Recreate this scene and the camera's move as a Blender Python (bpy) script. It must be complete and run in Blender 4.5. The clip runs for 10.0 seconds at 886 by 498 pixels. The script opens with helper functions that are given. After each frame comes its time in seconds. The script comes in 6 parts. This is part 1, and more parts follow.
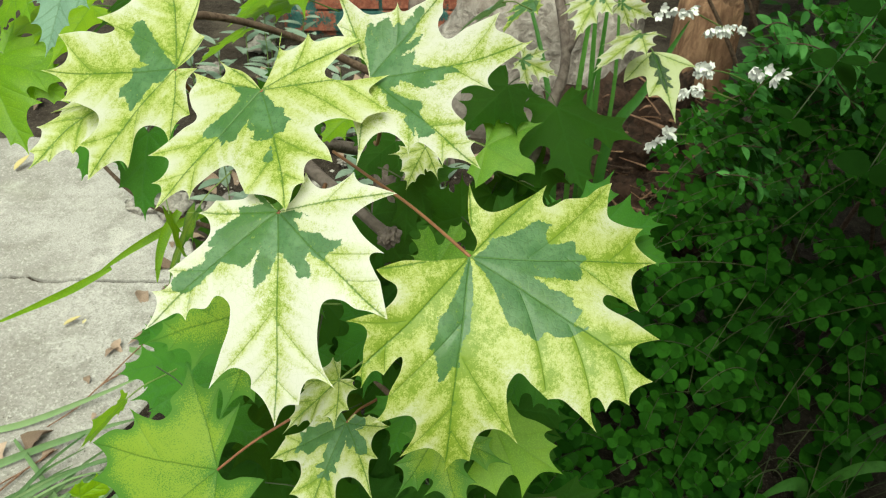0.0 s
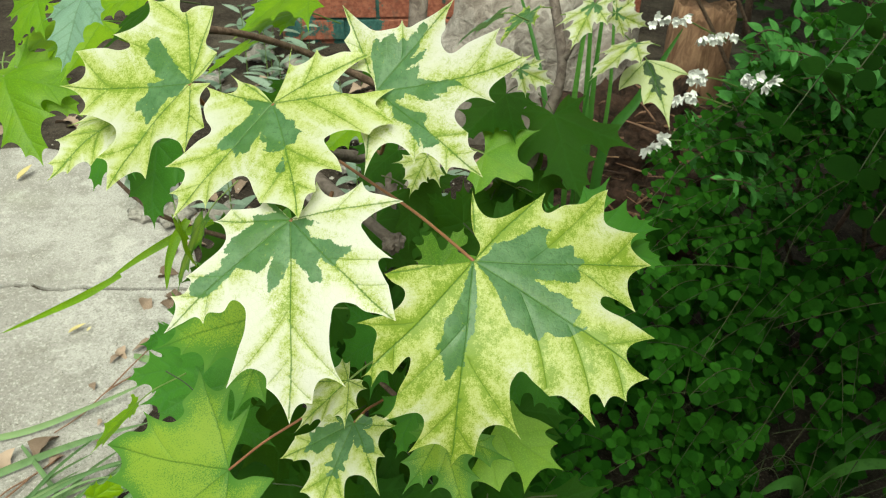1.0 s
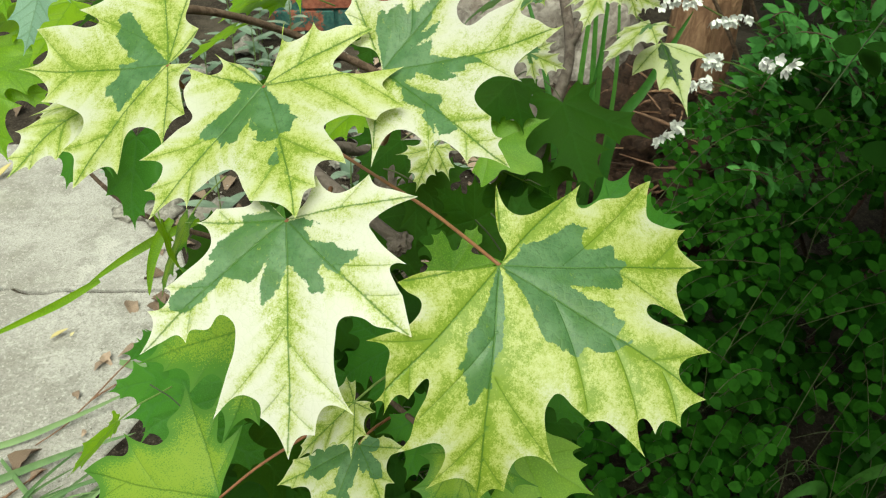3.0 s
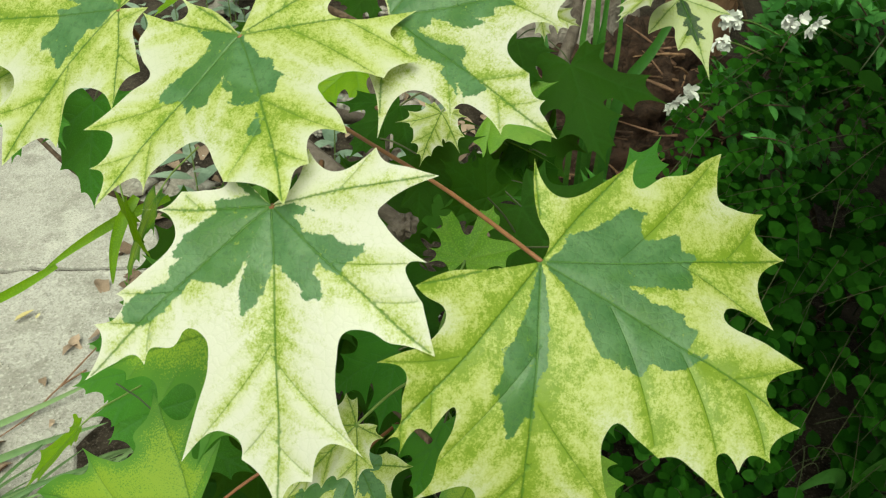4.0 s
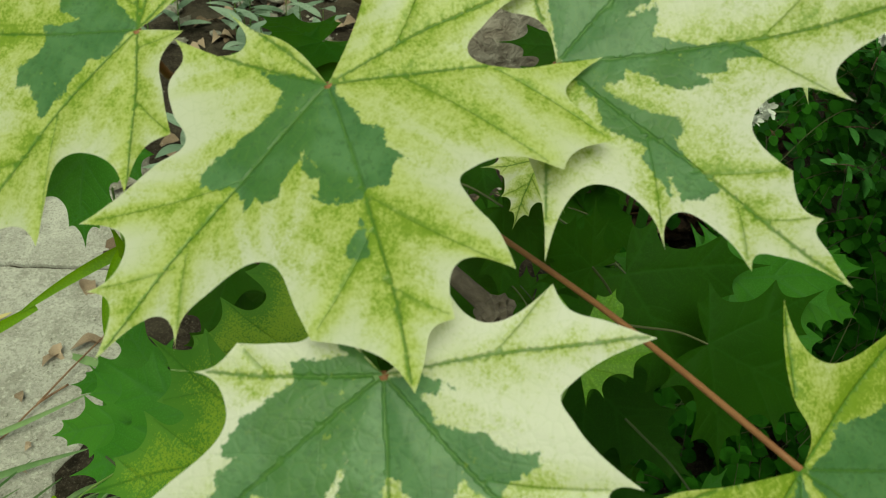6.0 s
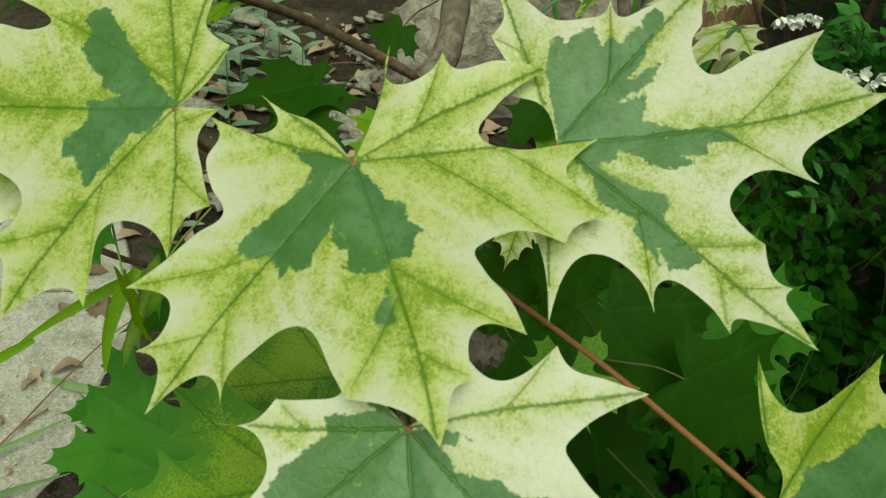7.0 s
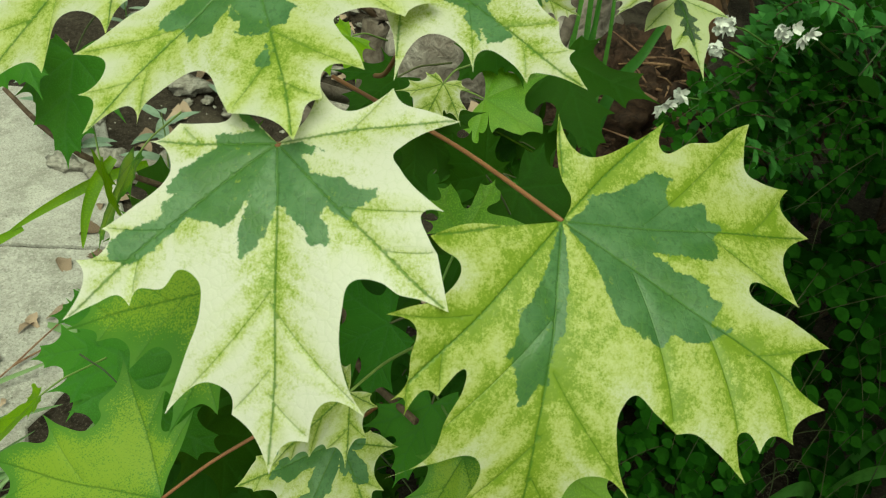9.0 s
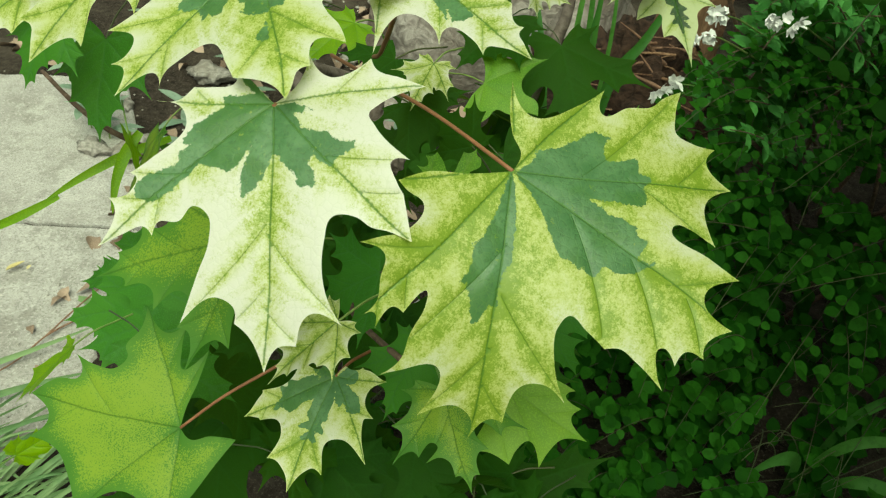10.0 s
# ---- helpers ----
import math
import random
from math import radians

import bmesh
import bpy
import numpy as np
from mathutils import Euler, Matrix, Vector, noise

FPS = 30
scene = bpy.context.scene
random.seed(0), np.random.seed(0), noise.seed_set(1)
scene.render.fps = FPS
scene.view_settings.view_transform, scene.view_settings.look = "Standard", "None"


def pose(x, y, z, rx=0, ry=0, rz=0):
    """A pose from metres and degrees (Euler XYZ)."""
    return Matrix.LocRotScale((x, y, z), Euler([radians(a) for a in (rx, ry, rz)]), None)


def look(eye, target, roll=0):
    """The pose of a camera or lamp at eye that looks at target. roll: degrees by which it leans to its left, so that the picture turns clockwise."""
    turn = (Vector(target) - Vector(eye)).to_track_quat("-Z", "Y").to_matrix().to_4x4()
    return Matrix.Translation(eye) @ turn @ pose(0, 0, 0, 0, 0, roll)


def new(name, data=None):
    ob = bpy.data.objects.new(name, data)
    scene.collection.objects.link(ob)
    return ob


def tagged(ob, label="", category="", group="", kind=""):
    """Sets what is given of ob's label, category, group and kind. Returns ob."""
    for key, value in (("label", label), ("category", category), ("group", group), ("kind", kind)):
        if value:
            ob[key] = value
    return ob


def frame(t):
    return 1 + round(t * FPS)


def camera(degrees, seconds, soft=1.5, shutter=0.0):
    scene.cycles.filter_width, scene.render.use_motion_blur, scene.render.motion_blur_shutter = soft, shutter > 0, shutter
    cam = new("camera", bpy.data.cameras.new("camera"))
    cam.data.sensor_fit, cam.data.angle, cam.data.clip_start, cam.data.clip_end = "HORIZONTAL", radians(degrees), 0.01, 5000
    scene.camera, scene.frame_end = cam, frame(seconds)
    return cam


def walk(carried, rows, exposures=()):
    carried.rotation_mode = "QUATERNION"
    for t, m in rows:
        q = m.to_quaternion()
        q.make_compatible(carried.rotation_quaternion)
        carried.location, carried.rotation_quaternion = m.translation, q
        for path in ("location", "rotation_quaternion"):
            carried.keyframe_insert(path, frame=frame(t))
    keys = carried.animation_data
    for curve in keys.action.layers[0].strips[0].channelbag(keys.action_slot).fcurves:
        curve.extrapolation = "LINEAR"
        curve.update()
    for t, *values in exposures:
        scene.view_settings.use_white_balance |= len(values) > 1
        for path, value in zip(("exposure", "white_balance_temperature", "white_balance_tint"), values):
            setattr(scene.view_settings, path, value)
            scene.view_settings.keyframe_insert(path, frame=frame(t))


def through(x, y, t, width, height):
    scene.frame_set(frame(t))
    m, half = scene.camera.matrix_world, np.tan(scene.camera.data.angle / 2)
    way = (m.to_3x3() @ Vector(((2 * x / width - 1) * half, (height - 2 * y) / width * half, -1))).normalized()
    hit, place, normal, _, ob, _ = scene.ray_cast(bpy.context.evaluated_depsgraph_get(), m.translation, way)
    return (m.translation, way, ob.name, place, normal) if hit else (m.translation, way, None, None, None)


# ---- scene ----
cam = camera(57.8, 10.0, soft=1.05)
cam.data.dof.use_dof, cam.data.dof.focus_distance, cam.data.dof.aperture_fstop = True, 0.50, 32.0
METRES, EYE, TILT, LEAN, TURN = 0.6, 1.05, -37.0, 0.0, 0.0
ROWS = [
    (0.0, 0.0, 0.0, 0.0, 0.0, 0.0, -0.0),
    (0.5, -0.0063, -0.0231, -0.0002, -0.14, 0.11, 0.13),
    (1.0, -0.0074, -0.0376, -0.0007, -0.19, 0.4, 0.47),
    (1.5, -0.0097, -0.0351, -0.0021, -0.32, 0.61, 0.78),
    (2.0, -0.0151, -0.0161, -0.0031, -0.47, 0.71, 0.86),
    (2.5, -0.0186, 0.0136, -0.0017, -0.6, 0.63, 1.0),
    (3.0, -0.0324, 0.0729, 0.0076, -0.82, 0.0, 1.17),
    (4.5, -0.067, 0.2783, 0.0423, -2.6, -3.47, 1.47),
    (5.0, -0.0668, 0.3335, 0.0676, -2.22, -4.16, 0.92),
    (5.5, -0.0984, 0.3991, 0.0888, -2.14, -4.19, -0.01),
    (6.0, -0.149, 0.428, 0.1092, -3.1, -3.85, -0.8),
    (7.5, -0.1744, 0.3639, 0.1374, -5.64, -1.7, -0.78),
    (8.0, -0.1644, 0.3387, 0.1191, -5.57, -0.81, -0.45),
    (8.5, -0.1136, 0.3102, 0.0471, -4.97, -0.84, -0.84),
    (9.0, -0.0918, 0.2525, -0.0125, -4.62, -1.66, -1.7),
    (9.5, -0.0889, 0.1891, -0.0388, -3.77, -2.19, -1.99),
    (10.0, -0.0574, 0.1491, -0.0459, -2.95, -2.12, -2.14),
]
EXPOSURES = [(0.0, 0.42, 7000, -10), (3.2, 0.38, 7050, -11), (4.5, 0.13, 7550, -19), (5.5, -0.14, 7900, -26), (6.0, -0.27, 7950, -26), (7.5, -0.16, 7900, -26), (8.5, -0.04, 7900, -27), (9.0, 0.01, 7700, -26), (10.0, 0.22, 7400, -21)]
walk(cam, [(t, pose(0, 0, EYE, TILT, LEAN, TURN) @ pose(METRES * x, METRES * y, METRES * z, 90 + pitch, roll, yaw)) for t, x, y, z, yaw, pitch, roll in ROWS], EXPOSURES)

# ---- light: a bright hazy sky, soft sun from high on the path's side ----
world = bpy.data.worlds.new("world")
scene.world = world
world.use_nodes = True
wn = world.node_tree.nodes
sky = wn.new("ShaderNodeTexSky")
sky.sky_type, sky.sun_disc = "NISHITA", False
sky.sun_elevation, sky.sun_rotation = radians(61), radians(177)
sky.air_density, sky.dust_density, sky.ozone_density = 1.0, 4.0, 1.0
wn["Background"].inputs["Strength"].default_value = 0.15
haze = wn.new("ShaderNodeHueSaturation")
haze.inputs["Saturation"].default_value = 0.15
world.node_tree.links.new(sky.outputs["Color"], haze.inputs["Color"])
world.node_tree.links.new(haze.outputs["Color"], wn["Background"].inputs["Color"])
sun = new("sun", bpy.data.lights.new("sun", "SUN"))
sun.data.energy, sun.data.angle, sun.data.color = 1.9, radians(40), (1.0, 0.96, 0.88)
sun.matrix_world = look((0.1, -1.4, 4.0), (0, 0.6, 0.3))

# ---- small helpers ----
WORLD = {}


def link(ob, parent, m):
    """Puts ob at the world pose m, under parent."""
    WORLD[ob.name] = m
    if parent:
        ob.parent = parent
        ob.matrix_basis = WORLD[parent.name].inverted() @ m
    else:
        ob.matrix_basis = m
    return ob


def thing(name, at, label, category, group="", kind=""):
    ob = new(name)
    ob.empty_display_size = 0.05
    link(ob, None, Matrix.Translation(at))
    return tagged(ob, label, category, group, kind)


def part(name, me, parent, m=None, label=""):
    ob = new(name, me)
    link(ob, parent, m if m is not None else Matrix())
    if label:
        tagged(ob, label)
    return ob


def mesh(name, verts, faces, mat, smooth=True):
    me = bpy.data.meshes.new(name)
    me.from_pydata([tuple(v) for v in verts], [], [tuple(f) for f in faces])
    me.materials.append(mat)
    if smooth:
        me.polygons.foreach_set("use_smooth", [True] * len(me.polygons))
    me.update()
    return me


def float_attribute(me, name, values):
    a = me.attributes.new(name, "FLOAT", "POINT")
    a.data.foreach_set("value", np.asarray(values, dtype=np.float32))


def tube(name, pts, r0, r1, mat, sides=8, rough=0.0, rng=None):
    """A tapered, smooth-shaded tube along a smoothed polyline."""
    P = [Vector(p) for p in pts]
    fine = []
    for i in range(len(P) - 1):
        a, b, c, d = P[max(i - 1, 0)], P[i], P[i + 1], P[min(i + 2, len(P) - 1)]
        for k in range(5):
            t = k / 5
            fine.append(0.5 * ((2 * b) + (c - a) * t + (2 * a - 5 * b + 4 * c - d) * t * t + (3 * b - a - 3 * c + d) * t ** 3))
    fine.append(P[-1])
    verts, faces, n = [], [], len(fine)
    up = Vector((0.31, 0.22, 0.92))
    for i, p in enumerate(fine):
        d = (fine[min(i + 1, n - 1)] - fine[max(i - 1, 0)]).normalized()
        s = d.cross(up).normalized()
        u = s.cross(d)
        r = r0 + (r1 - r0) * i / (n - 1)
        if rng:
            r *= 1 + rng.uniform(-rough, rough)
        for k in range(sides):
            a = 2 * math.pi * k / sides
            verts.append(p + (s * math.cos(a) + u * math.sin(a)) * r)
    for i in range(n - 1):
        for k in range(sides):
            k2 = (k + 1) % sides
            faces.append((i * sides + k, i * sides + k2, (i + 1) * sides + k2, (i + 1) * sides + k))
    faces.append(tuple(range(sides - 1, -1, -1)))
    faces.append(tuple((n - 1) * sides + k for k in range(sides)))
    return mesh(name, verts, faces, mat)


# ---- materials ----
class Nodes:
    """A few words for building node trees."""

    def __init__(self, name):
        self.mat = bpy.data.materials.new(name)
        self.mat.use_nodes = True
        self.t = self.mat.node_tree
        self.t.nodes.clear()
        self.out = self.t.nodes.new("ShaderNodeOutputMaterial")

    def put(self, socket, value):
        if hasattr(value, "is_linked"):
            self.t.links.new(value, socket)
        elif isinstance(value, (tuple, list)) and len(value) == 3 and len(socket.default_value) == 4:
            socket.default_value = (*value, 1)
        else:
            socket.default_value = value

    def node(self, kind, out, **ins):
        n = self.t.nodes.new(kind)
        for k, v in ins.items():
            self.put(n.inputs[k.replace("_", " ")], v)
        return n.outputs[out]

    def coords(self):
        return self.t.nodes.new("ShaderNodeTexCoord").outputs["Object"]

    def world_coords(self):
        return self.t.nodes.new("ShaderNodeNewGeometry").outputs["Position"]

    def noise(self, scale, detail=3.0, rough=0.55, vec=None, distortion=0.0):
        n = self.t.nodes.new("ShaderNodeTexNoise")
        self.put(n.inputs["Vector"], vec if vec is not None else self.coords())
        n.inputs["Scale"].default_value, n.inputs["Detail"].default_value = scale, detail
        n.inputs["Roughness"].default_value, n.inputs["Distortion"].default_value = rough, distortion
        return n.outputs["Fac"]

    def voronoi(self, scale, feature="F1", out="Distance", vec=None):
        n = self.t.nodes.new("ShaderNodeTexVoronoi")
        n.feature = feature
        self.put(n.inputs["Vector"], vec if vec is not None else self.coords())
        n.inputs["Scale"].default_value = scale
        return n.outputs[out]

    def attr(self, name):
        n = self.t.nodes.new("ShaderNodeAttribute")
        n.attribute_name = name
        return n.outputs["Fac"]

    def random(self):
        return self.t.nodes.new("ShaderNodeObjectInfo").outputs["Random"]

    def island(self):
        return self.t.nodes.new("ShaderNodeNewGeometry").outputs["Random Per Island"]

    def math(self, op, a, b=0.0, c=0.0):
        n = self.t.nodes.new("ShaderNodeMath")
        n.operation = op
        for s, v in zip(n.inputs, (a, b, c)):
            self.put(s, v)
        return n.outputs[0]

    def step(self, v, lo, hi, a=0.0, b=1.0):
        n = self.t.nodes.new("ShaderNodeMapRange")
        n.interpolation_type = "SMOOTHSTEP"
        for s, x in zip(n.inputs, (v, lo, hi, a, b)):
            self.put(s, x)
        return n.outputs[0]

    def mix(self, f, a, b, mode="MIX"):
        n = self.t.nodes.new("ShaderNodeMix")
        n.data_type, n.blend_type = "RGBA", mode
        self.put(n.inputs[0], f)
        self.put(n.inputs[6], a)
        self.put(n.inputs[7], b)
        return n.outputs[2]

    def bump(self, height, strength, distance):
        return self.node("ShaderNodeBump", 0, Height=height, Strength=strength, Distance=distance)

    def principled(self, colour, rough, normal=None, spec=0.5, metal=0.0):
        n = self.t.nodes.new("ShaderNodeBsdfPrincipled")
        self.put(n.inputs["Base Color"], colour)
        self.put(n.inputs["Roughness"], rough)
        n.inputs["Specular IOR Level"].default_value, n.inputs["Metallic"].default_value = spec, metal
        if normal is not None:
            self.put(n.inputs["Normal"], normal)
        return n.outputs[0]

    def finish(self, shader):
        self.t.links.new(shader, self.out.inputs["Surface"])
        return self.mat

    def leaf(self, colour, through, rough, normal=None, amount=0.35, spec=0.35):
        """A thin leaf: a glossy face that lets light through."""
        p = self.principled(colour, rough, normal, spec)
        t = self.t.nodes.new("ShaderNodeBsdfTranslucent")
        self.put(t.inputs["Color"], through)
        m = self.t.nodes.new("ShaderNodeMixShader")
        m.inputs[0].default_value = amount
        self.t.links.new(p, m.inputs[1])
        self.t.links.new(t.outputs[0], m.inputs[2])
        return self.finish(m.outputs[0])


def variegated_material(name, hearts, pale=(0.57, 0.625, 0.255), white=(0.68, 0.685, 0.57)):
    """Cream and yellow-green blade, speckled towards the veins, with a green heart."""
    n = Nodes(name)
    co = n.coords()
    vein, heart, speck = n.step(n.attr("vein"), 0.30, 0.95), n.attr("heart"), n.attr("speck")
    fine = n.step(n.noise(1100, 2, 0.7, co), 0.36, 0.64)
    mid = n.noise(120, 5, 0.70, co)
    broad = n.noise(30, 3, 0.6, co)
    grains = n.step(n.noise(480, 3, 0.7, co), 0.34, 0.66)
    v = n.math("MULTIPLY_ADD", fine, 0.20, n.math("MULTIPLY", mid, 0.80))
    v = n.math("MULTIPLY_ADD", grains, 0.14, v)
    v = n.math("MULTIPLY_ADD", broad, 0.62, v)
    v = n.math("ADD", v, n.math("MULTIPLY", speck, 0.85))
    lime_f = n.math("MULTIPLY", n.step(v, 0.86, 1.40), 0.96)
    lime = n.mix(n.step(v, 1.12, 1.55), (0.43, 0.50, 0.10), (0.205, 0.32, 0.022))
    cream = n.mix(n.step(speck, -0.16, 0.44), white, pale)
    colour = n.mix(lime_f, cream, lime)
    jag = n.math("MULTIPLY_ADD", n.noise(520, 3, 0.65, co), 0.07, n.math("MULTIPLY", n.noise(190, 3, 0.6, co), 0.08))
    h = n.math("ADD", heart, n.math("SUBTRACT", jag, 0.07))
    heart_f = n.step(h, -0.006, 0.010)
    tone = n.step(n.noise(60, 4, 0.6, co), 0.36, 0.64)
    green = n.mix(tone, *hearts)
    green = n.mix(n.math("MULTIPLY", n.step(n.noise(24, 3, 0.6, co), 0.50, 0.60), 0.65), green, tuple(c * k for c, k in zip(hearts[0], (0.85, 0.92, 0.45))))
    green = n.mix(n.math("MULTIPLY", n.step(n.noise(420, 3, 0.7, co), 0.50, 0.66), 0.5), green, tuple(c * 0.72 for c in hearts[0]))
    pale_fleck = n.math("MULTIPLY", n.step(n.noise(260, 4, 0.75, co), 0.60, 0.66), n.step(n.noise(40, 2, 0.5, co), 0.50, 0.62))
    green = n.mix(n.math("MULTIPLY", pale_fleck, 0.55), green, lime)
    colour = n.mix(heart_f, colour, green)
    shy = n.math("MAXIMUM", n.step(speck, -0.25, 0.30, 0.30, 1.0), heart_f)
    vein_f = n.math("MULTIPLY", n.math("MULTIPLY", vein, shy), n.math("MULTIPLY_ADD", heart_f, -0.20, 0.80))
    colour = n.mix(vein_f, colour, (0.085, 0.205, 0.022))
    net = n.voronoi(260, "DISTANCE_TO_EDGE", "Distance", co)
    net_f = n.math("MULTIPLY", n.step(net, 0.05, 0.0), 0.10)
    colour = n.mix(net_f, colour, (0.24, 0.36, 0.06))
    height = n.math("SUBTRACT", n.math("MULTIPLY", n.step(net, 0.0, 0.2), 0.10), n.math("MULTIPLY", vein, 0.8))
    height = n.math("MULTIPLY_ADD", mid, 0.7, height)
    bump = n.bump(height, 0.65, 0.0007)
    through = n.mix(0.5, colour, (0.60, 0.62, 0.22), "MULTIPLY")
    return n.leaf(colour, n.mix(0.35, colour, through), 0.38, bump, 0.31, 0.42)


def plain_leaf_material(name, dark, light, rough, veins, spec=0.4, amount=0.35):
    n = Nodes(name)
    co = n.coords()
    vein = n.step(n.attr("vein"), 0.25, 0.95)
    r = n.random()
    tone = n.math("MULTIPLY_ADD", n.noise(30, 3, 0.6, co), 0.7, n.math("MULTIPLY", r, 0.4))
    colour = n.mix(n.step(tone, 0.25, 0.8), dark, light)
    colour = n.mix(n.math("MULTIPLY", n.step(n.noise(900, 2, 0.7, co), 0.48, 0.62), 0.5), colour, tuple(min(1, c * 1.35) for c in light))
    colour = n.mix(n.math("MULTIPLY", vein, 0.55), colour, veins)
    height = n.math("SUBTRACT", n.noise(60, 3, 0.6, co), vein)
    bump = n.bump(height, 0.4, 0.0008)
    return n.leaf(colour, n.mix(0.5, colour, (0.35, 0.55, 0.05)), rough, bump, amount, spec)


def stippled_material():
    """A green blade dusted with yellow-green specks away from its rim and veins."""
    n = Nodes("lime_green_maple_leaf")
    co = n.coords()
    vein, edge = n.step(n.attr("vein"), 0.25, 0.95), n.attr("edge")
    broad = n.noise(20, 3, 0.55, co)
    colour = n.mix(n.step(broad, 0.35, 0.65), (0.068, 0.20, 0.022), (0.108, 0.255, 0.030))
    v = n.math("MULTIPLY_ADD", n.noise(850, 2, 0.7, co), 1.0, n.math("MULTIPLY", broad, 0.5))
    v = n.math("MULTIPLY_ADD", edge, -0.40, v)
    v = n.math("MULTIPLY_ADD", n.random(), 0.10, v)
    colour = n.mix(n.math("MULTIPLY", n.step(v, 0.60, 0.80), 0.80), colour, (0.30, 0.42, 0.040))
    colour = n.mix(n.math("MULTIPLY", vein, 0.6), colour, (0.035, 0.13, 0.012))
    bump = n.bump(n.math("SUBTRACT", n.noise(60, 3, 0.6, co), vein), 0.4, 0.0008)
    return n.leaf(colour, n.mix(0.5, colour, (0.35, 0.55, 0.05)), 0.48, bump, 0.35, 0.3)


def small_leaf_material(name, dark, light, per_island, rough=0.6, spec=0.16):
    n = Nodes(name)
    r = n.island() if per_island else n.random()
    colour = n.mix(r, dark, light)
    colour = n.mix(n.math("MULTIPLY", n.step(n.noise(120, 2, 0.6, n.world_coords()), 0.45, 0.7), 0.4), colour, tuple(c * 0.6 for c in dark))
    bump = n.bump(n.noise(160, 3, 0.6, n.world_coords()), 0.3, 0.0008)
    return n.leaf(colour, n.mix(0.5, colour, (0.2, 0.4, 0.04)), rough, bump, 0.25, spec)


def bark_material(name, dark, light, scale=90.0, red=None, depth=0.003, grain=None):
    n = Nodes(name)
    co = n.world_coords()
    if grain:
        g = n.t.nodes.new("ShaderNodeVectorMath")
        g.operation = "MULTIPLY"
        n.put(g.inputs[0], co)
        g.inputs[1].default_value = grain
        co = g.outputs[0]
    a = n.noise(scale, 5, 0.65, co, 0.6)
    b = n.noise(scale * 0.22, 3, 0.5, co)
    colour = n.mix(n.step(a, 0.3, 0.72), dark, light)
    colour = n.mix(n.math("MULTIPLY", n.step(b, 0.42, 0.68), 0.6), colour, red or tuple(c * 0.55 for c in light))
    return n.finish(n.principled(colour, 0.85, n.bump(a, 0.8, depth), 0.25))


def concrete_material():
    n = Nodes("weathered_concrete")
    co = n.world_coords()
    big, mid, fine = n.noise(2.2, 4, 0.6, co), n.noise(14, 5, 0.65, co), n.noise(260, 3, 0.7, co)
    colour = n.mix(n.step(big, 0.38, 0.62), (0.30, 0.278, 0.262), (0.455, 0.432, 0.415))
    colour = n.mix(n.math("MULTIPLY", n.step(mid, 0.47, 0.66), 0.65), colour, (0.25, 0.235, 0.21))
    colour = n.mix(n.math("MULTIPLY", n.step(n.noise(38, 4, 0.7, co), 0.52, 0.70), 0.45), colour, (0.21, 0.195, 0.17))
    colour = n.mix(n.math("MULTIPLY", n.step(n.noise(6, 4, 0.7, co), 0.58, 0.68), 0.5), colour, (0.60, 0.58, 0.55))
    colour = n.mix(n.math("MULTIPLY", n.step(fine, 0.46, 0.62), 0.55), colour, (0.17, 0.16, 0.145))
    colour = n.mix(n.math("MULTIPLY", n.step(n.noise(140, 4, 0.8, co), 0.54, 0.62), 0.6), colour, (0.58, 0.56, 0.53))
    pits = n.voronoi(85, "F1", "Distance", co)
    spots = n.math("MULTIPLY", n.step(pits, 0.16, 0.07), n.step(mid, 0.44, 0.55))
    colour = n.mix(n.math("MULTIPLY", spots, 0.75), colour, (0.12, 0.10, 0.08))
    colour = n.mix(n.math("MULTIPLY", n.step(n.noise(4, 3, 0.5, co), 0.55, 0.7), 0.2), colour, (0.24, 0.25, 0.15))
    height = n.math("MULTIPLY_ADD", fine, 0.4, n.math("MULTIPLY_ADD", mid, 1.2, n.math("MULTIPLY", spots, -0.8)))
    return n.finish(n.principled(colour, 0.9, n.bump(height, 0.6, 0.003), 0.2))


def soil_material():
    n = Nodes("dry_garden_soil")
    co = n.world_coords()
    a, b, c = n.noise(5, 4, 0.6, co), n.noise(60, 6, 0.75, co), n.noise(240, 4, 0.7, co)
    colour = n.mix(n.step(b, 0.3, 0.7), (0.016, 0.012, 0.009), (0.065, 0.050, 0.040))
    colour = n.mix(n.math("MULTIPLY", n.step(a, 0.45, 0.7), 0.5), colour, (0.15, 0.125, 0.10))
    colour = n.mix(n.math("MULTIPLY", n.step(c, 0.55, 0.68), 0.5), colour, (0.21, 0.175, 0.145))
    return n.finish(n.principled(colour, 0.95, n.bump(n.math("MULTIPLY_ADD", c, 0.4, b), 0.9, 0.008), 0.15))


def plain_material(name, a, b, scale, rough=0.7, spec=0.3, bump=0.3, vary=True):
    n = Nodes(name)
    co = n.coords()
    f = n.noise(scale, 4, 0.6, co)
    if vary:
        f = n.math("MULTIPLY_ADD", n.random(), 0.5, n.math("MULTIPLY", f, 0.6))
    colour = n.mix(n.step(f, 0.2, 0.8), a, b)
    return n.finish(n.principled(colour, rough, n.bump(n.noise(scale * 4, 4, 0.6, co), bump, 0.002), spec))


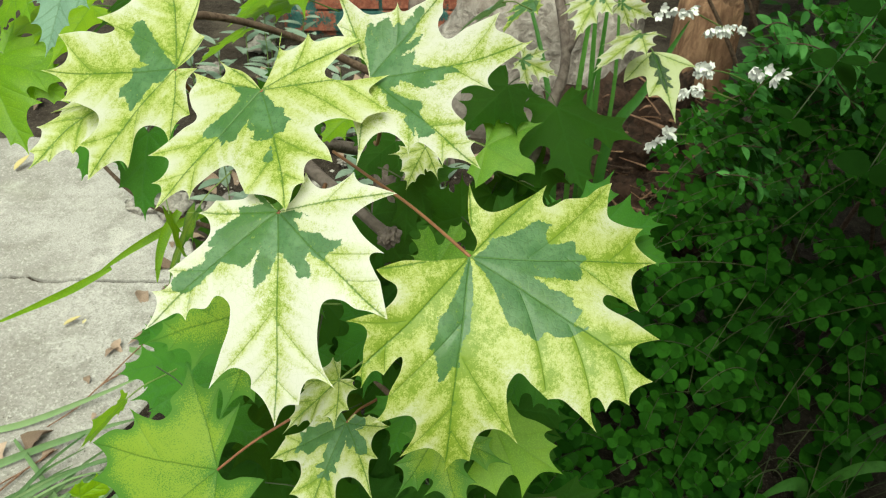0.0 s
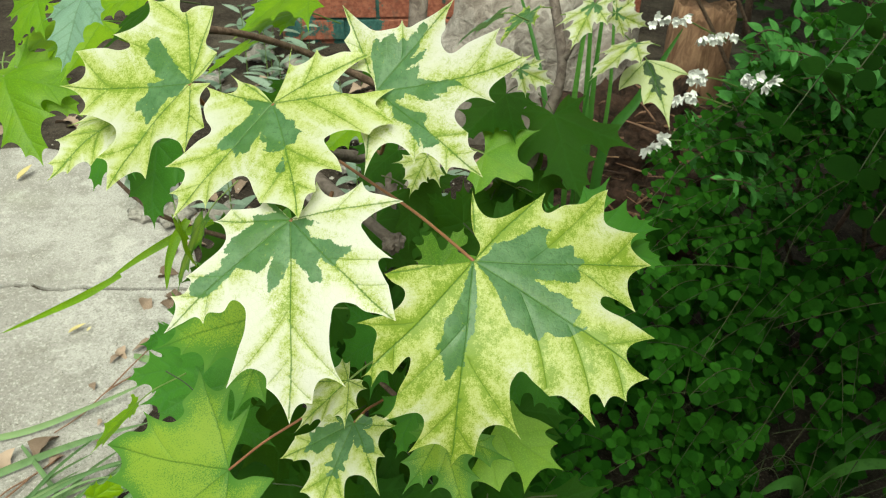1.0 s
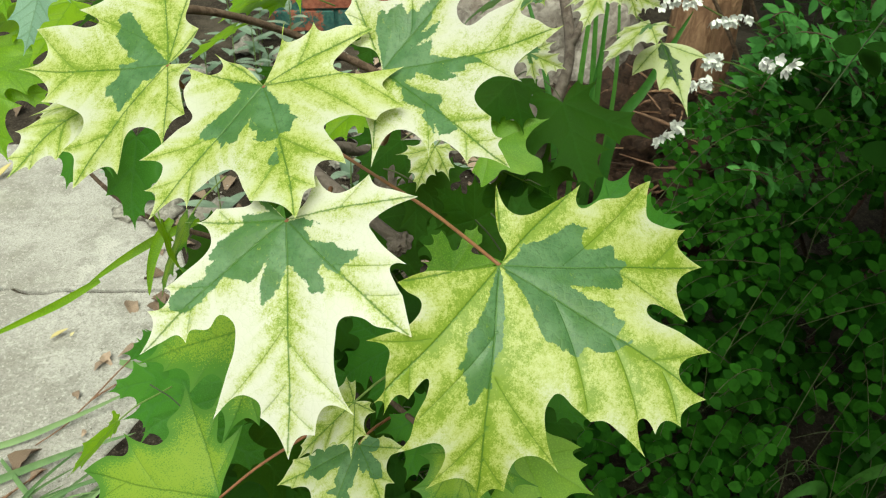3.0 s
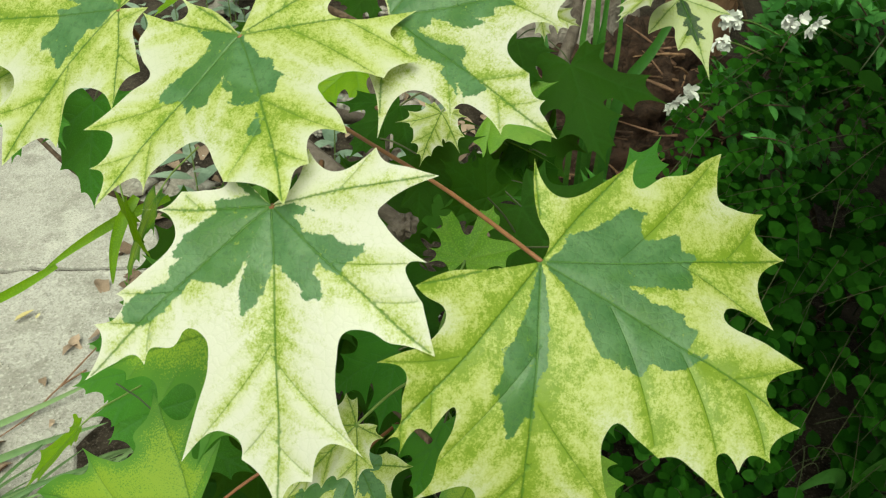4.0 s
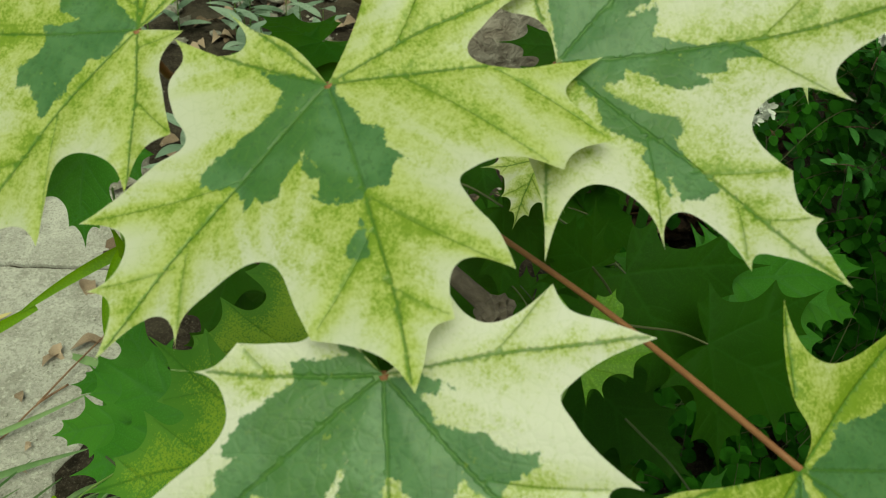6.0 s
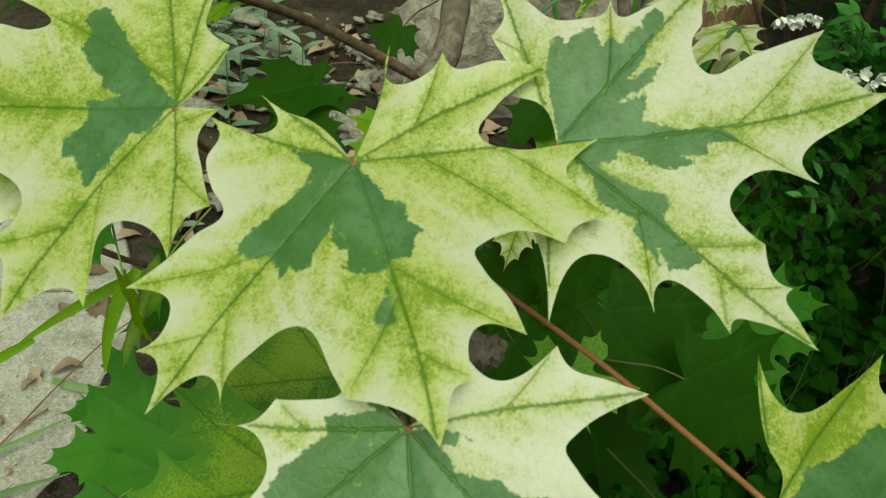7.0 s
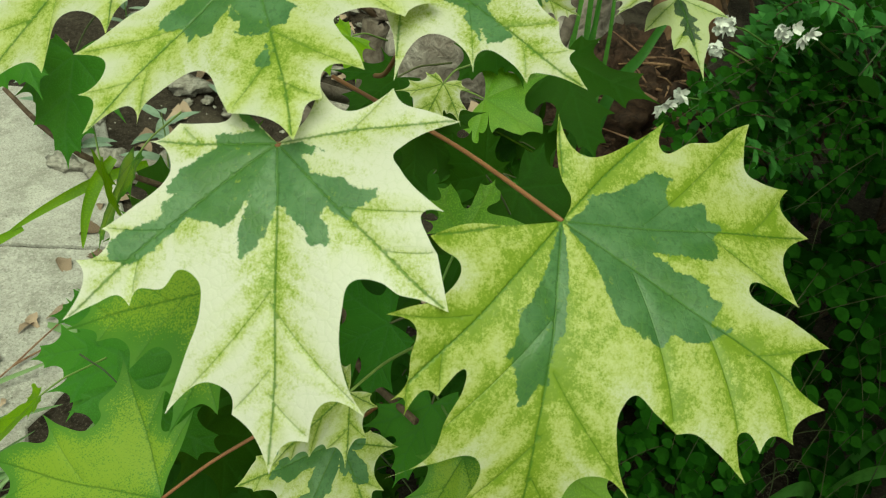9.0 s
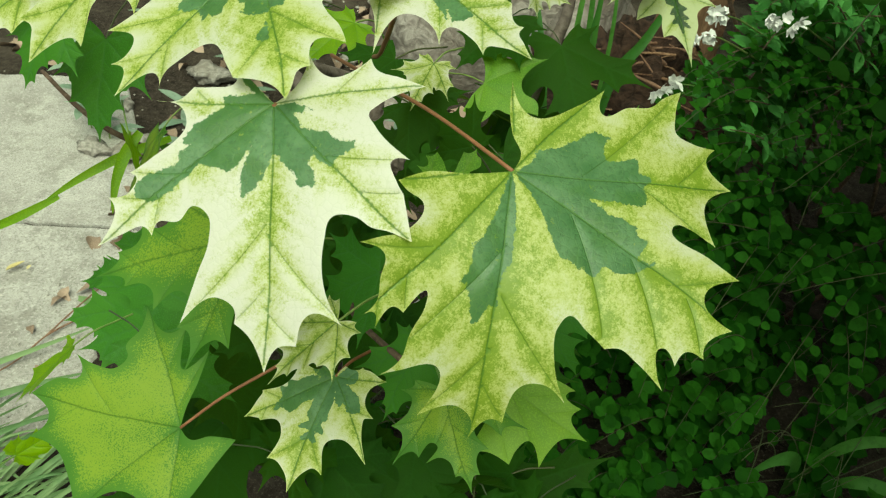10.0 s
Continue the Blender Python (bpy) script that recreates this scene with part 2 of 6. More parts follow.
VARIEGATED = variegated_material("variegated_maple_leaf", ((0.078, 0.190, 0.068), (0.125, 0.255, 0.105)))
WHITE_EDGED = variegated_material("white_edged_maple_leaf", ((0.078, 0.190, 0.068), (0.125, 0.255, 0.105)), (0.62, 0.65, 0.40), (0.71, 0.70, 0.62))
CORED = variegated_material("cream_leaf_with_dark_heart", ((0.010, 0.050, 0.005), (0.025, 0.085, 0.009)), (0.50, 0.58, 0.25), (0.58, 0.64, 0.34))
# Shaded copy of the plain leaf: the shade is darkened into its colour.
SHADED_GREEN = plain_leaf_material("shade_darkened_maple_leaf", (0.011, 0.050, 0.003), (0.023, 0.082, 0.005), 0.6, (0.03, 0.105, 0.012), spec=0.10)
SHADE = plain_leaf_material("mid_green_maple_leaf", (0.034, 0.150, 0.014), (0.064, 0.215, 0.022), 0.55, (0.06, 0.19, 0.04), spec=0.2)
LIME = stippled_material()
BRIGHT = plain_leaf_material("fresh_green_maple_leaf", (0.12, 0.28, 0.004), (0.23, 0.40, 0.006), 0.45, (0.14, 0.30, 0.02), amount=0.45)
FRESH = plain_leaf_material("fresh_mid_green_leaf", (0.095, 0.27, 0.015), (0.24, 0.42, 0.035), 0.5, (0.20, 0.36, 0.05), amount=0.4)
BLUISH = plain_leaf_material("blue_green_maple_leaf", (0.14, 0.27, 0.19), (0.22, 0.36, 0.27), 0.5, (0.10, 0.20, 0.10))
PETIOLE = plain_material("red_brown_leaf_stalk", (0.20, 0.080, 0.042), (0.29, 0.135, 0.065), 60, 0.5)
PETIOLE_GREEN = plain_material("green_leaf_stalk", (0.12, 0.22, 0.05), (0.20, 0.28, 0.08), 60, 0.5)
BARK = bark_material("grey_brown_maple_bark", (0.10, 0.075, 0.065), (0.27, 0.22, 0.20))
SHOOT = plain_material("green_brown_shoot", (0.05, 0.075, 0.03), (0.10, 0.11, 0.05), 60, 0.6)
TWIG = bark_material("brown_twig_bark", (0.09, 0.055, 0.04), (0.22, 0.15, 0.11), 140)
ROUND_LEAF = small_leaf_material("round_shrub_leaf", (0.009, 0.052, 0.004), (0.040, 0.160, 0.014), False, 0.6, 0.06)
ROUND_LEAF_MASS = small_leaf_material("round_shrub_leaf_mass", (0.009, 0.052, 0.004), (0.040, 0.160, 0.014), True, 0.6, 0.06)
# Round leaf for the overhanging sprays, its colour darkened in place of shade.
SHADED_ROUND_LEAF = small_leaf_material("shade_darkened_round_leaf", (0.007, 0.034, 0.003), (0.016, 0.060, 0.006), False, 0.7, 0.05)
OVAL_LEAF = small_leaf_material("oval_shrub_leaf", (0.045, 0.18, 0.035), (0.13, 0.38, 0.090), False)
OVAL_LEAF_MASS = small_leaf_material("oval_shrub_leaf_mass", (0.036, 0.155, 0.028), (0.105, 0.325, 0.072), True)
HEDGE_LEAF = small_leaf_material("dark_hedge_leaf", (0.010, 0.050, 0.008), (0.030, 0.110, 0.018), True)
STRAP = small_leaf_material("strap_leaf", (0.035, 0.130, 0.022), (0.095, 0.245, 0.045), False, 0.45)
SAGE = small_leaf_material("grey_green_herb_leaf", (0.20, 0.29, 0.22), (0.34, 0.43, 0.35), False, 0.7)
PETAL = plain_material("white_petal", (0.84, 0.85, 0.83), (0.90, 0.90, 0.89), 200, 0.55, 0.2, 0.1)
CONCRETE, SOIL = concrete_material(), soil_material()
STUMP_BARK = bark_material("rotting_stump_bark", (0.014, 0.009, 0.007), (0.085, 0.048, 0.033), 70, (0.06, 0.03, 0.02), 0.015, (0.7, 0.9, 1.1))
STUMP_WOOD = bark_material("bare_orange_stump_wood", (0.15, 0.075, 0.045), (0.46, 0.28, 0.17), 55, (0.20, 0.11, 0.07), 0.014, (1.0, 1.0, 0.30))
STONE = bark_material("pinkish_grey_stone", (0.17, 0.145, 0.13), (0.50, 0.45, 0.42), 34, (0.24, 0.19, 0.165), 0.02)
RUBBLE = bark_material("pale_grey_rubble", (0.16, 0.145, 0.13), (0.44, 0.41, 0.38), 70, (0.24, 0.21, 0.18), 0.010)
def painted_brick(name, bare):
    """Old brick under flaking teal paint; bare is the share that has flaked off."""
    n = Nodes(name)
    co = n.world_coords()
    grain = n.noise(70, 4, 0.65, co)
    red = n.mix(n.step(grain, 0.3, 0.7), (0.20, 0.06, 0.04), (0.38, 0.14, 0.09))
    teal = n.mix(n.step(grain, 0.3, 0.7), (0.022, 0.085, 0.078), (0.060, 0.15, 0.135))
    flake = n.math("MULTIPLY_ADD", n.noise(160, 3, 0.6, co), 0.25, n.noise(11, 4, 0.6, co))
    colour = n.mix(n.step(flake, 0.66 - 0.3 * bare, 0.68 - 0.3 * bare), teal, red)
    colour = n.mix(n.math("MULTIPLY", n.step(n.noise(24, 4, 0.7, co), 0.54, 0.70), 0.7), colour, (0.09, 0.085, 0.07))
    return n.finish(n.principled(colour, 0.75, n.bump(n.math("ADD", grain, flake), 0.6, 0.003), 0.25))


TEAL, BARE_BRICK, MORTAR = painted_brick("teal_painted_brick", 0.2), painted_brick("flaking_painted_brick", 0.65), painted_brick("painted_mortar", 0.05)
DRY = plain_material("dry_brown_leaf", (0.11, 0.072, 0.05), (0.42, 0.31, 0.24), 70, 0.8)
DRY_YELLOW = plain_material("dry_yellow_leaf", (0.52, 0.43, 0.19), (0.62, 0.54, 0.30), 60, 0.7)
STRAW = plain_material("cut_grass_blade", (0.075, 0.155, 0.055), (0.19, 0.285, 0.125), 40, 0.6)
STICK = bark_material("dry_reddish_stick", (0.17, 0.085, 0.055), (0.32, 0.19, 0.13), 110)
PEBBLE = plain_material("pebble", (0.11, 0.10, 0.09), (0.46, 0.43, 0.40), 60, 0.85)

# ---- the maple's leaves ----
# A leaf is a fan of lobes: angle from the middle lobe (degrees), length (cm), then its teeth and (with a nought) its notches and bays,
# along and aside as shares of the length. Its green heart is a patch with corners in cm, along and across the middle lobe.
HEARTS = {}


def lobe(leaf, angle, length, rim):
    leaf.append((angle, length, rim, None, (0, 0)))


def heart(leaf, corners):
    HEARTS.setdefault(id(leaf), []).append(np.array(corners) / 100)


BROAD_LEAF = []
lobe(BROAD_LEAF, -70, 5.5, [(0.40, -0.02, 0), (0.72, -0.06, 0), (1, 0), (0.94, 0.09, 0)])
lobe(BROAD_LEAF, -36, 9.5, [(0.46, -0.18, 0), (0.64, -0.14, 0), (0.71, -0.18, 0), (0.82, -0.23), (0.76, -0.12, 0), (0.84, -0.06, 0), (0.91, 0.00, 0), (1, 0), (0.95, 0.03, 0), (0.99, 0.08), (0.86, 0.08, 0), (0.85, 0.12)])
lobe(BROAD_LEAF, 3, 11.7, [(0.52, -0.28, 0), (0.56, -0.28, 0), (0.67, -0.32, 0), (0.74, -0.33, 0), (0.84, -0.47), (0.79, -0.34, 0), (0.77, -0.18, 0), (0.93, -0.22), (0.89, -0.06, 0), (0.94, -0.00, 0), (1, 0), (0.92, 0.06, 0), (0.93, 0.11), (0.80, 0.14, 0), (0.79, 0.21, 0), (0.85, 0.31), (0.72, 0.24, 0), (0.58, 0.23, 0)])
lobe(BROAD_LEAF, 62, 12.2, [(0.48, -0.32, 0), (0.57, -0.32, 0), (0.66, -0.33), (0.70, -0.30, 0), (0.78, -0.30, 0), (0.92, -0.32), (0.86, -0.28, 0), (0.82, -0.21, 0), (0.90, -0.23), (0.90, -0.17, 0), (0.97, -0.15), (0.95, -0.12, 0), (1, 0), (0.85, 0.04, 0), (0.93, 0.19), (0.79, 0.19, 0)])
lobe(BROAD_LEAF, 99, 11.5, [(0.65, -0.22, 0), (0.83, -0.29), (0.83, -0.10, 0), (1, 0), (0.89, 0.12, 0), (0.95, 0.19), (0.81, 0.20, 0), (0.75, 0.23, 0), (0.75, 0.31, 0), (0.78, 0.42), (0.69, 0.38, 0), (0.64, 0.34, 0), (0.52, 0.32, 0)])
lobe(BROAD_LEAF, 142, 6.6, [(0.85, -0.12, 0), (1, 0), (0.76, 0.04, 0)])
lobe(BROAD_LEAF, 187, 4.5, [(0.65, -0.17, 0), (1, 0), (0.40, -0.01, 0), (0.19, -0.09, 0)])
heart(BROAD_LEAF, [(0.0, 0.0), (0.7, -0.2), (2.1, -0.5), (3.3, -0.9), (3.8, -1.3), (4.4, -1.3), (5.0, -1.3), (5.5, -1.7), (5.5, -1.3), (6.0, -1.2), (6.4, -0.9), (7.1, -0.8), (7.0, -0.5), (6.3, -0.2), (6.2, 0.2), (5.4, 0.1), (4.5, 0.3), (4.1, 0.5), (3.5, 0.4), (2.3, 0.4), (0.7, 0.2)])
heart(BROAD_LEAF, [(-0.0, 0.2), (-0.7, 0.9), (-1.3, 1.1), (-1.6, 2.0), (-2.3, 3.0), (-2.9, 3.8), (-2.8, 4.6), (-2.3, 4.2), (-1.5, 4.4), (-2.0, 6.0), (-1.3, 6.1), (-1.2, 6.9), (-0.7, 6.4), (0.2, 6.5), (0.5, 6.3), (0.5, 5.3), (0.6, 3.5), (0.9, 4.4), (1.2, 4.6), (1.3, 5.5), (1.6, 6.0), (2.0, 6.1), (2.2, 6.7), (3.1, 6.2), (3.2, 7.0), (3.8, 6.1), (4.0, 5.4), (3.7, 4.8), (4.2, 4.3), (4.3, 4.0), (3.9, 3.7), (4.1, 3.5), (3.8, 3.2), (3.7, 2.6), (2.8, 2.1), (1.8, 1.6), (0.9, 1.0), (0.3, 0.3)])
WHITE_LEAF = []
lobe(WHITE_LEAF, -137, 2.7, [(1, 0)])
lobe(WHITE_LEAF, -93, 5.4, [(0.35, -0.17, 0), (0.52, -0.13, 0), (0.69, -0.13), (0.79, -0.02, 0), (1, 0), (0.77, 0.06, 0)])
lobe(WHITE_LEAF, -49, 9.8, [(0.35, -0.20, 0), (0.58, -0.16, 0), (0.69, -0.17), (0.68, -0.14, 0), (0.75, -0.10, 0), (0.83, -0.14), (0.83, -0.11, 0), (1, 0), (0.88, 0.03, 0), (0.79, 0.07, 0), (0.79, 0.12), (0.74, 0.09, 0), (0.66, 0.15, 0), (0.57, 0.14, 0)])
lobe(WHITE_LEAF, -1, 11.7, [(0.44, -0.22, 0), (0.53, -0.21, 0), (0.66, -0.25, 0), (0.83, -0.31), (0.74, -0.17, 0), (0.78, -0.11, 0), (0.83, -0.11), (0.86, -0.07, 0), (1, 0), (0.91, 0.06, 0), (0.91, 0.12), (0.80, 0.17, 0), (0.84, 0.29), (0.78, 0.25, 0), (0.54, 0.22, 0)])
lobe(WHITE_LEAF, 44, 8.9, [(0.65, -0.19, 0), (0.73, -0.11, 0), (0.82, -0.09, 0), (0.88, -0.05, 0), (1, 0), (0.81, 0.13), (0.74, 0.15, 0), (0.65, 0.21, 0), (0.71, 0.27), (0.46, 0.27, 0)])
lobe(WHITE_LEAF, 96, 6.8, [(0.62, -0.16, 0), (0.67, -0.12, 0), (1, 0), (0.84, 0.08, 0), (0.69, 0.16, 0), (0.66, 0.25)])
lobe(WHITE_LEAF, 148, 2.8, [(0.83, -0.48, 0), (1, 0), (0.37, -0.13, 0)])
heart(WHITE_LEAF, [(0.1, 0.0), (-1.6, -1.4), (-1.8, -1.7), (-1.0, -1.4), (-0.5, -0.9), (-0.4, -2.3), (0.1, -2.2), (0.4, -2.7), (1.0, -3.5), (1.8, -4.1), (1.9, -3.6), (2.3, -4.1), (2.6, -4.0), (3.0, -4.5), (3.2, -5.4), (3.7, -5.9), (4.3, -5.9), (4.5, -5.2), (4.0, -4.4), (3.2, -3.6), (2.8, -3.2), (2.9, -2.5), (3.2, -1.9), (2.9, -1.5), (1.9, -0.8), (2.5, -1.0), (3.2, -1.3), (4.4, -1.2), (4.0, -0.6), (3.3, -0.3), (2.5, -0.0), (2.4, 0.3), (3.0, 0.7), (3.5, 1.2), (4.0, 1.3), (4.0, 2.0), (3.3, 2.0), (3.0, 1.7), (2.4, 1.9), (2.8, 2.1), (3.0, 2.7), (2.6, 2.9), (2.3, 3.8), (2.0, 3.7), (1.9, 3.0), (1.5, 2.4), (1.2, 1.3), (0.5, 0.9), (0.4, 1.8), (0.0, 0.9)])
SPREAD_LEAF = []
lobe(SPREAD_LEAF, -147, 3.9, [(0.53, -0.07, 0), (0.75, -0.01, 0), (1, 0)])
lobe(SPREAD_LEAF, -129, 5.0, [(0.57, -0.07, 0), (0.71, 0.02), (1, 0), (0.90, 0.09, 0), (0.91, 0.27, 0), (0.80, 0.43, 0)])
lobe(SPREAD_LEAF, -54, 9.5, [(0.38, -0.25, 0), (0.48, -0.28, 0), (0.63, -0.31, 0), (0.75, -0.35), (0.71, -0.18, 0), (0.80, -0.14, 0), (0.88, -0.17), (0.86, -0.11, 0), (1, 0), (0.80, 0.11, 0), (0.86, 0.20), (0.77, 0.14, 0), (0.69, 0.15, 0)])
lobe(SPREAD_LEAF, 0, 9.2, [(0.51, -0.30, 0), (0.69, -0.24, 0), (0.78, -0.22), (0.92, -0.03, 0), (1, 0), (0.94, 0.04, 0), (0.85, 0.10, 0), (0.85, 0.15), (0.70, 0.21, 0), (0.77, 0.34), (0.64, 0.33, 0), (0.53, 0.29, 0)])
lobe(SPREAD_LEAF, 79, 7.7, [(0.44, -0.46, 0), (0.47, -0.44, 0), (0.61, -0.40, 0), (0.78, -0.47), (0.80, -0.43, 0), (0.98, -0.36), (0.90, -0.25, 0), (0.84, -0.14, 0), (0.90, -0.07, 0), (1, 0), (0.84, -0.02, 0), (0.65, -0.03, 0)])
lobe(SPREAD_LEAF, 99, 6.9, [(0.56, -0.15, 0), (0.68, -0.07, 0), (1, 0), (0.81, 0.12, 0), (0.60, 0.20, 0), (0.60, 0.27), (0.51, 0.22, 0)])
lobe(SPREAD_LEAF, 145, 4.0, [(0.72, -0.07, 0), (1, 0), (0.62, -0.04, 0)])
heart(SPREAD_LEAF, [(0.0, 0.0), (-0.8, -1.0), (-1.1, -1.7), (-0.3, -1.3), (0.2, -1.6), (0.5, -2.1), (1.0, -3.4), (1.3, -4.1), (1.7, -4.2), (2.0, -3.6), (2.0, -3.2), (2.4, -3.2), (2.7, -3.0), (3.0, -3.1), (2.7, -2.7), (2.9, -2.5), (2.9, -2.1), (2.5, -1.9), (2.2, -1.4), (1.6, -1.0), (2.3, -1.3), (2.7, -1.1), (2.8, -0.8), (3.3, -1.1), (3.7, -0.8), (3.9, -0.0), (3.6, 0.2), (3.7, 0.8), (3.1, 1.1), (3.1, 1.5), (2.6, 1.1), (2.0, 1.1), (1.6, 0.6), (1.0, 0.5), (0.4, 0.2), (0.1, 0.2)])
heart(SPREAD_LEAF, [(5.1, -0.7), (4.5, -0.1), (5.1, -0.1), (5.5, -0.2), (5.4, -0.6)])
TURNED_LEAF = []
lobe(TURNED_LEAF, -116, 2.8, [(0.40, -0.11, 0), (1, 0)])
lobe(TURNED_LEAF, -90, 6.0, [(0.54, -0.03, 0), (0.67, -0.03, 0), (1, 0), (0.96, 0.26, 0)])
lobe(TURNED_LEAF, -69, 7.5, [(0.77, -0.01, 0), (1, 0), (0.94, 0.22, 0), (1.03, 0.33), (0.82, 0.33, 0), (0.74, 0.46, 0), (0.71, 0.68)])
lobe(TURNED_LEAF, 4, 10.1, [(0.51, -0.27, 0), (0.56, -0.25, 0), (0.68, -0.26, 0), (0.89, -0.23), (0.81, -0.09, 0), (1, 0), (0.83, 0.07, 0), (0.78, 0.14, 0), (0.82, 0.20), (0.65, 0.23, 0)])
lobe(TURNED_LEAF, 60, 8.9, [(0.63, -0.24, 0), (0.87, -0.27), (0.84, -0.15, 0), (0.91, -0.08, 0), (1, 0), (0.73, 0.22, 0), (0.74, 0.29), (0.63, 0.20, 0), (0.51, 0.13, 0)])
lobe(TURNED_LEAF, 106, 5.4, [(0.82, -0.09, 0), (1, 0), (0.76, 0.12, 0), (0.72, 0.26), (0.47, 0.20, 0), (0.22, 0.17, 0), (0.07, 0.29)])
heart(TURNED_LEAF, [(0.1, -0.2), (0.9, -0.8), (1.9, -1.7), (2.6, -2.5), (3.4, -3.3), (3.7, -3.2), (4.0, -2.7), (3.8, -2.4), (3.9, -1.6), (3.6, -1.4), (3.3, -1.0), (2.9, -0.8), (2.8, -0.4), (2.0, -0.2), (2.6, -0.0), (3.3, 0.1), (3.1, 0.4), (3.0, 0.8), (3.3, 1.3), (3.7, 1.6), (3.6, 2.2), (3.1, 2.1), (2.7, 2.6), (2.4, 3.1), (2.1, 2.7), (1.7, 1.9), (1.2, 1.1), (0.6, 0.9), (0.3, 0.2), (0.1, -0.0)])
UPPER_LEAF = []
lobe(UPPER_LEAF, -104, 5.9, [(0.25, -0.25), (0.33, -0.17, 0), (0.48, -0.11, 0), (0.63, -0.05, 0), (1, 0)])
lobe(UPPER_LEAF, -54, 9.7, [(0.34, -0.20, 0), (0.51, -0.17, 0), (0.60, -0.22), (0.55, -0.13, 0), (0.69, -0.09, 0), (0.80, -0.12), (0.78, -0.08, 0), (0.83, -0.04, 0), (1, 0), (0.91, 0.04, 0), (0.84, 0.08, 0), (0.84, 0.11), (0.81, 0.10, 0), (0.70, 0.17)])
lobe(UPPER_LEAF, -4, 10.1, [(0.49, -0.25, 0), (0.59, -0.18, 0), (0.74, -0.25), (0.71, -0.19, 0), (0.90, -0.05, 0), (1, 0), (0.95, -0.00, 0), (0.87, 0.07, 0), (0.79, 0.15, 0), (0.83, 0.22), (0.63, 0.19, 0)])
lobe(UPPER_LEAF, 36, 7.5, [(0.64, -0.26, 0), (0.72, -0.11, 0), (0.78, -0.10, 0), (0.82, -0.06, 0), (1, 0), (0.69, 0.12, 0), (0.58, 0.19, 0), (0.61, 0.26), (0.55, 0.24, 0), (0.47, 0.29, 0)])
lobe(UPPER_LEAF, 100, 6.2, [(0.63, -0.20, 0), (0.72, -0.14, 0), (1, 0), (0.84, 0.01, 0), (0.73, 0.02, 0), (0.66, 0.12), (0.51, 0.09, 0)])
lobe(UPPER_LEAF, 127, 3.0, [(0.76, -0.25, 0), (1, 0), (0.70, -0.08, 0), (0.42, -0.21, 0)])
heart(UPPER_LEAF, [(0.1, 0.1), (0.1, 1.2), (0.1, 2.3), (0.3, 2.9), (0.4, 3.4), (0.7, 3.5), (0.9, 3.2), (1.9, 3.6), (1.9, 3.3), (2.0, 2.7), (2.4, 3.1), (2.6, 2.8), (2.9, 3.0), (3.1, 3.2), (3.4, 3.2), (3.5, 3.5), (3.9, 3.7), (4.1, 3.3), (4.0, 3.1), (3.4, 2.6), (3.2, 2.1), (2.6, 1.6), (3.7, 1.9), (3.3, 1.4), (2.7, 1.1), (1.8, 0.9), (3.0, 1.0), (3.0, 0.6), (2.8, 0.2), (3.9, -0.3), (5.1, -0.6), (5.5, -1.1), (4.6, -0.9), (4.5, -1.3), (3.7, -1.2), (4.1, -1.6), (3.1, -1.5), (1.9, -0.6), (1.7, -0.9), (1.1, -0.9), (1.2, -1.2), (2.0, -1.9), (2.9, -2.4), (3.0, -2.8), (2.7, -2.9), (2.8, -3.5), (3.5, -4.6), (2.9, -4.8), (2.5, -4.7), (2.3, -3.7), (2.2, -4.5), (1.8, -3.3), (1.9, -2.9), (0.9, -2.2), (0.9, -1.3), (0.6, -0.9), (0.3, -0.4)])

# Smaller leaves: each lobe also has the bay after it (degrees, cm) and how far the green heart runs along its two halves.
SMALL_LEAF = [
    (-100, 3.2, [(0.32, -0.17), (0.44, 0.07, 0), (1, 0)], (-69, 2.9), (0.5, 0.5)),
    (-49, 6.5, [(0.74, -0.17), (0.8, -0.11, 0), (1, 0), (0.88, 0.06, 0), (0.84, 0.11)], (-27, 4.5), (0.55, 0.65)),
    (0, 7.5, [(0.81, -0.27), (0.84, -0.11, 0), (1, 0), (0.77, 0.11, 0), (0.78, 0.23)], (22, 4.0), (0.5, 0.5)),
    (43, 6.0, [(1, 0), (0.58, 0.12, 0), (0.6, 0.23)], (79, 2.5), (0.35, 0.45)),
    (102, 3.4, [(1, 0), (0.66, 0.16, 0), (0.49, 0.22), (0.34, 0.15, 0), (0.16, 0.21)], None, (0.4, 0.4)),
]
LIME_LEAF = []
lobe(LIME_LEAF, -57, 9.0, [(0.12, -0.08, 0), (0.27, -0.22, 0), (0.48, -0.38), (0.42, -0.23, 0), (0.41, -0.15, 0), (0.57, -0.18, 0), (0.75, -0.29), (0.72, -0.14, 0), (1, 0), (0.85, 0.09, 0), (0.75, 0.24, 0), (0.68, 0.24, 0)])
lobe(LIME_LEAF, 0, 11.4, [(0.50, -0.26, 0), (0.63, -0.25, 0), (0.78, -0.29), (0.71, -0.17, 0), (0.86, -0.12, 0), (1, 0), (0.84, 0.12, 0), (0.93, 0.25), (0.72, 0.29, 0)])
lobe(LIME_LEAF, 51, 8.8, [(0.90, -0.30, 0), (1, 0)])
lobe(LIME_LEAF, 97, 6.7, [(0.67, -0.47, 0), (1, 0), (0.61, 0.27, 0)])
lobe(LIME_LEAF, 181, 4.1, [(0.83, -0.33, 0), (1, 0), (0.53, -0.04, 0), (0.24, -0.15, 0)])
STAR_LEAF = []
lobe(STAR_LEAF, -91, 4.0, [(0.44, -0.06, 0), (1, 0)])
lobe(STAR_LEAF, -69, 5.6, [(0.77, -0.09, 0), (1, 0), (0.70, 0.28, 0)])
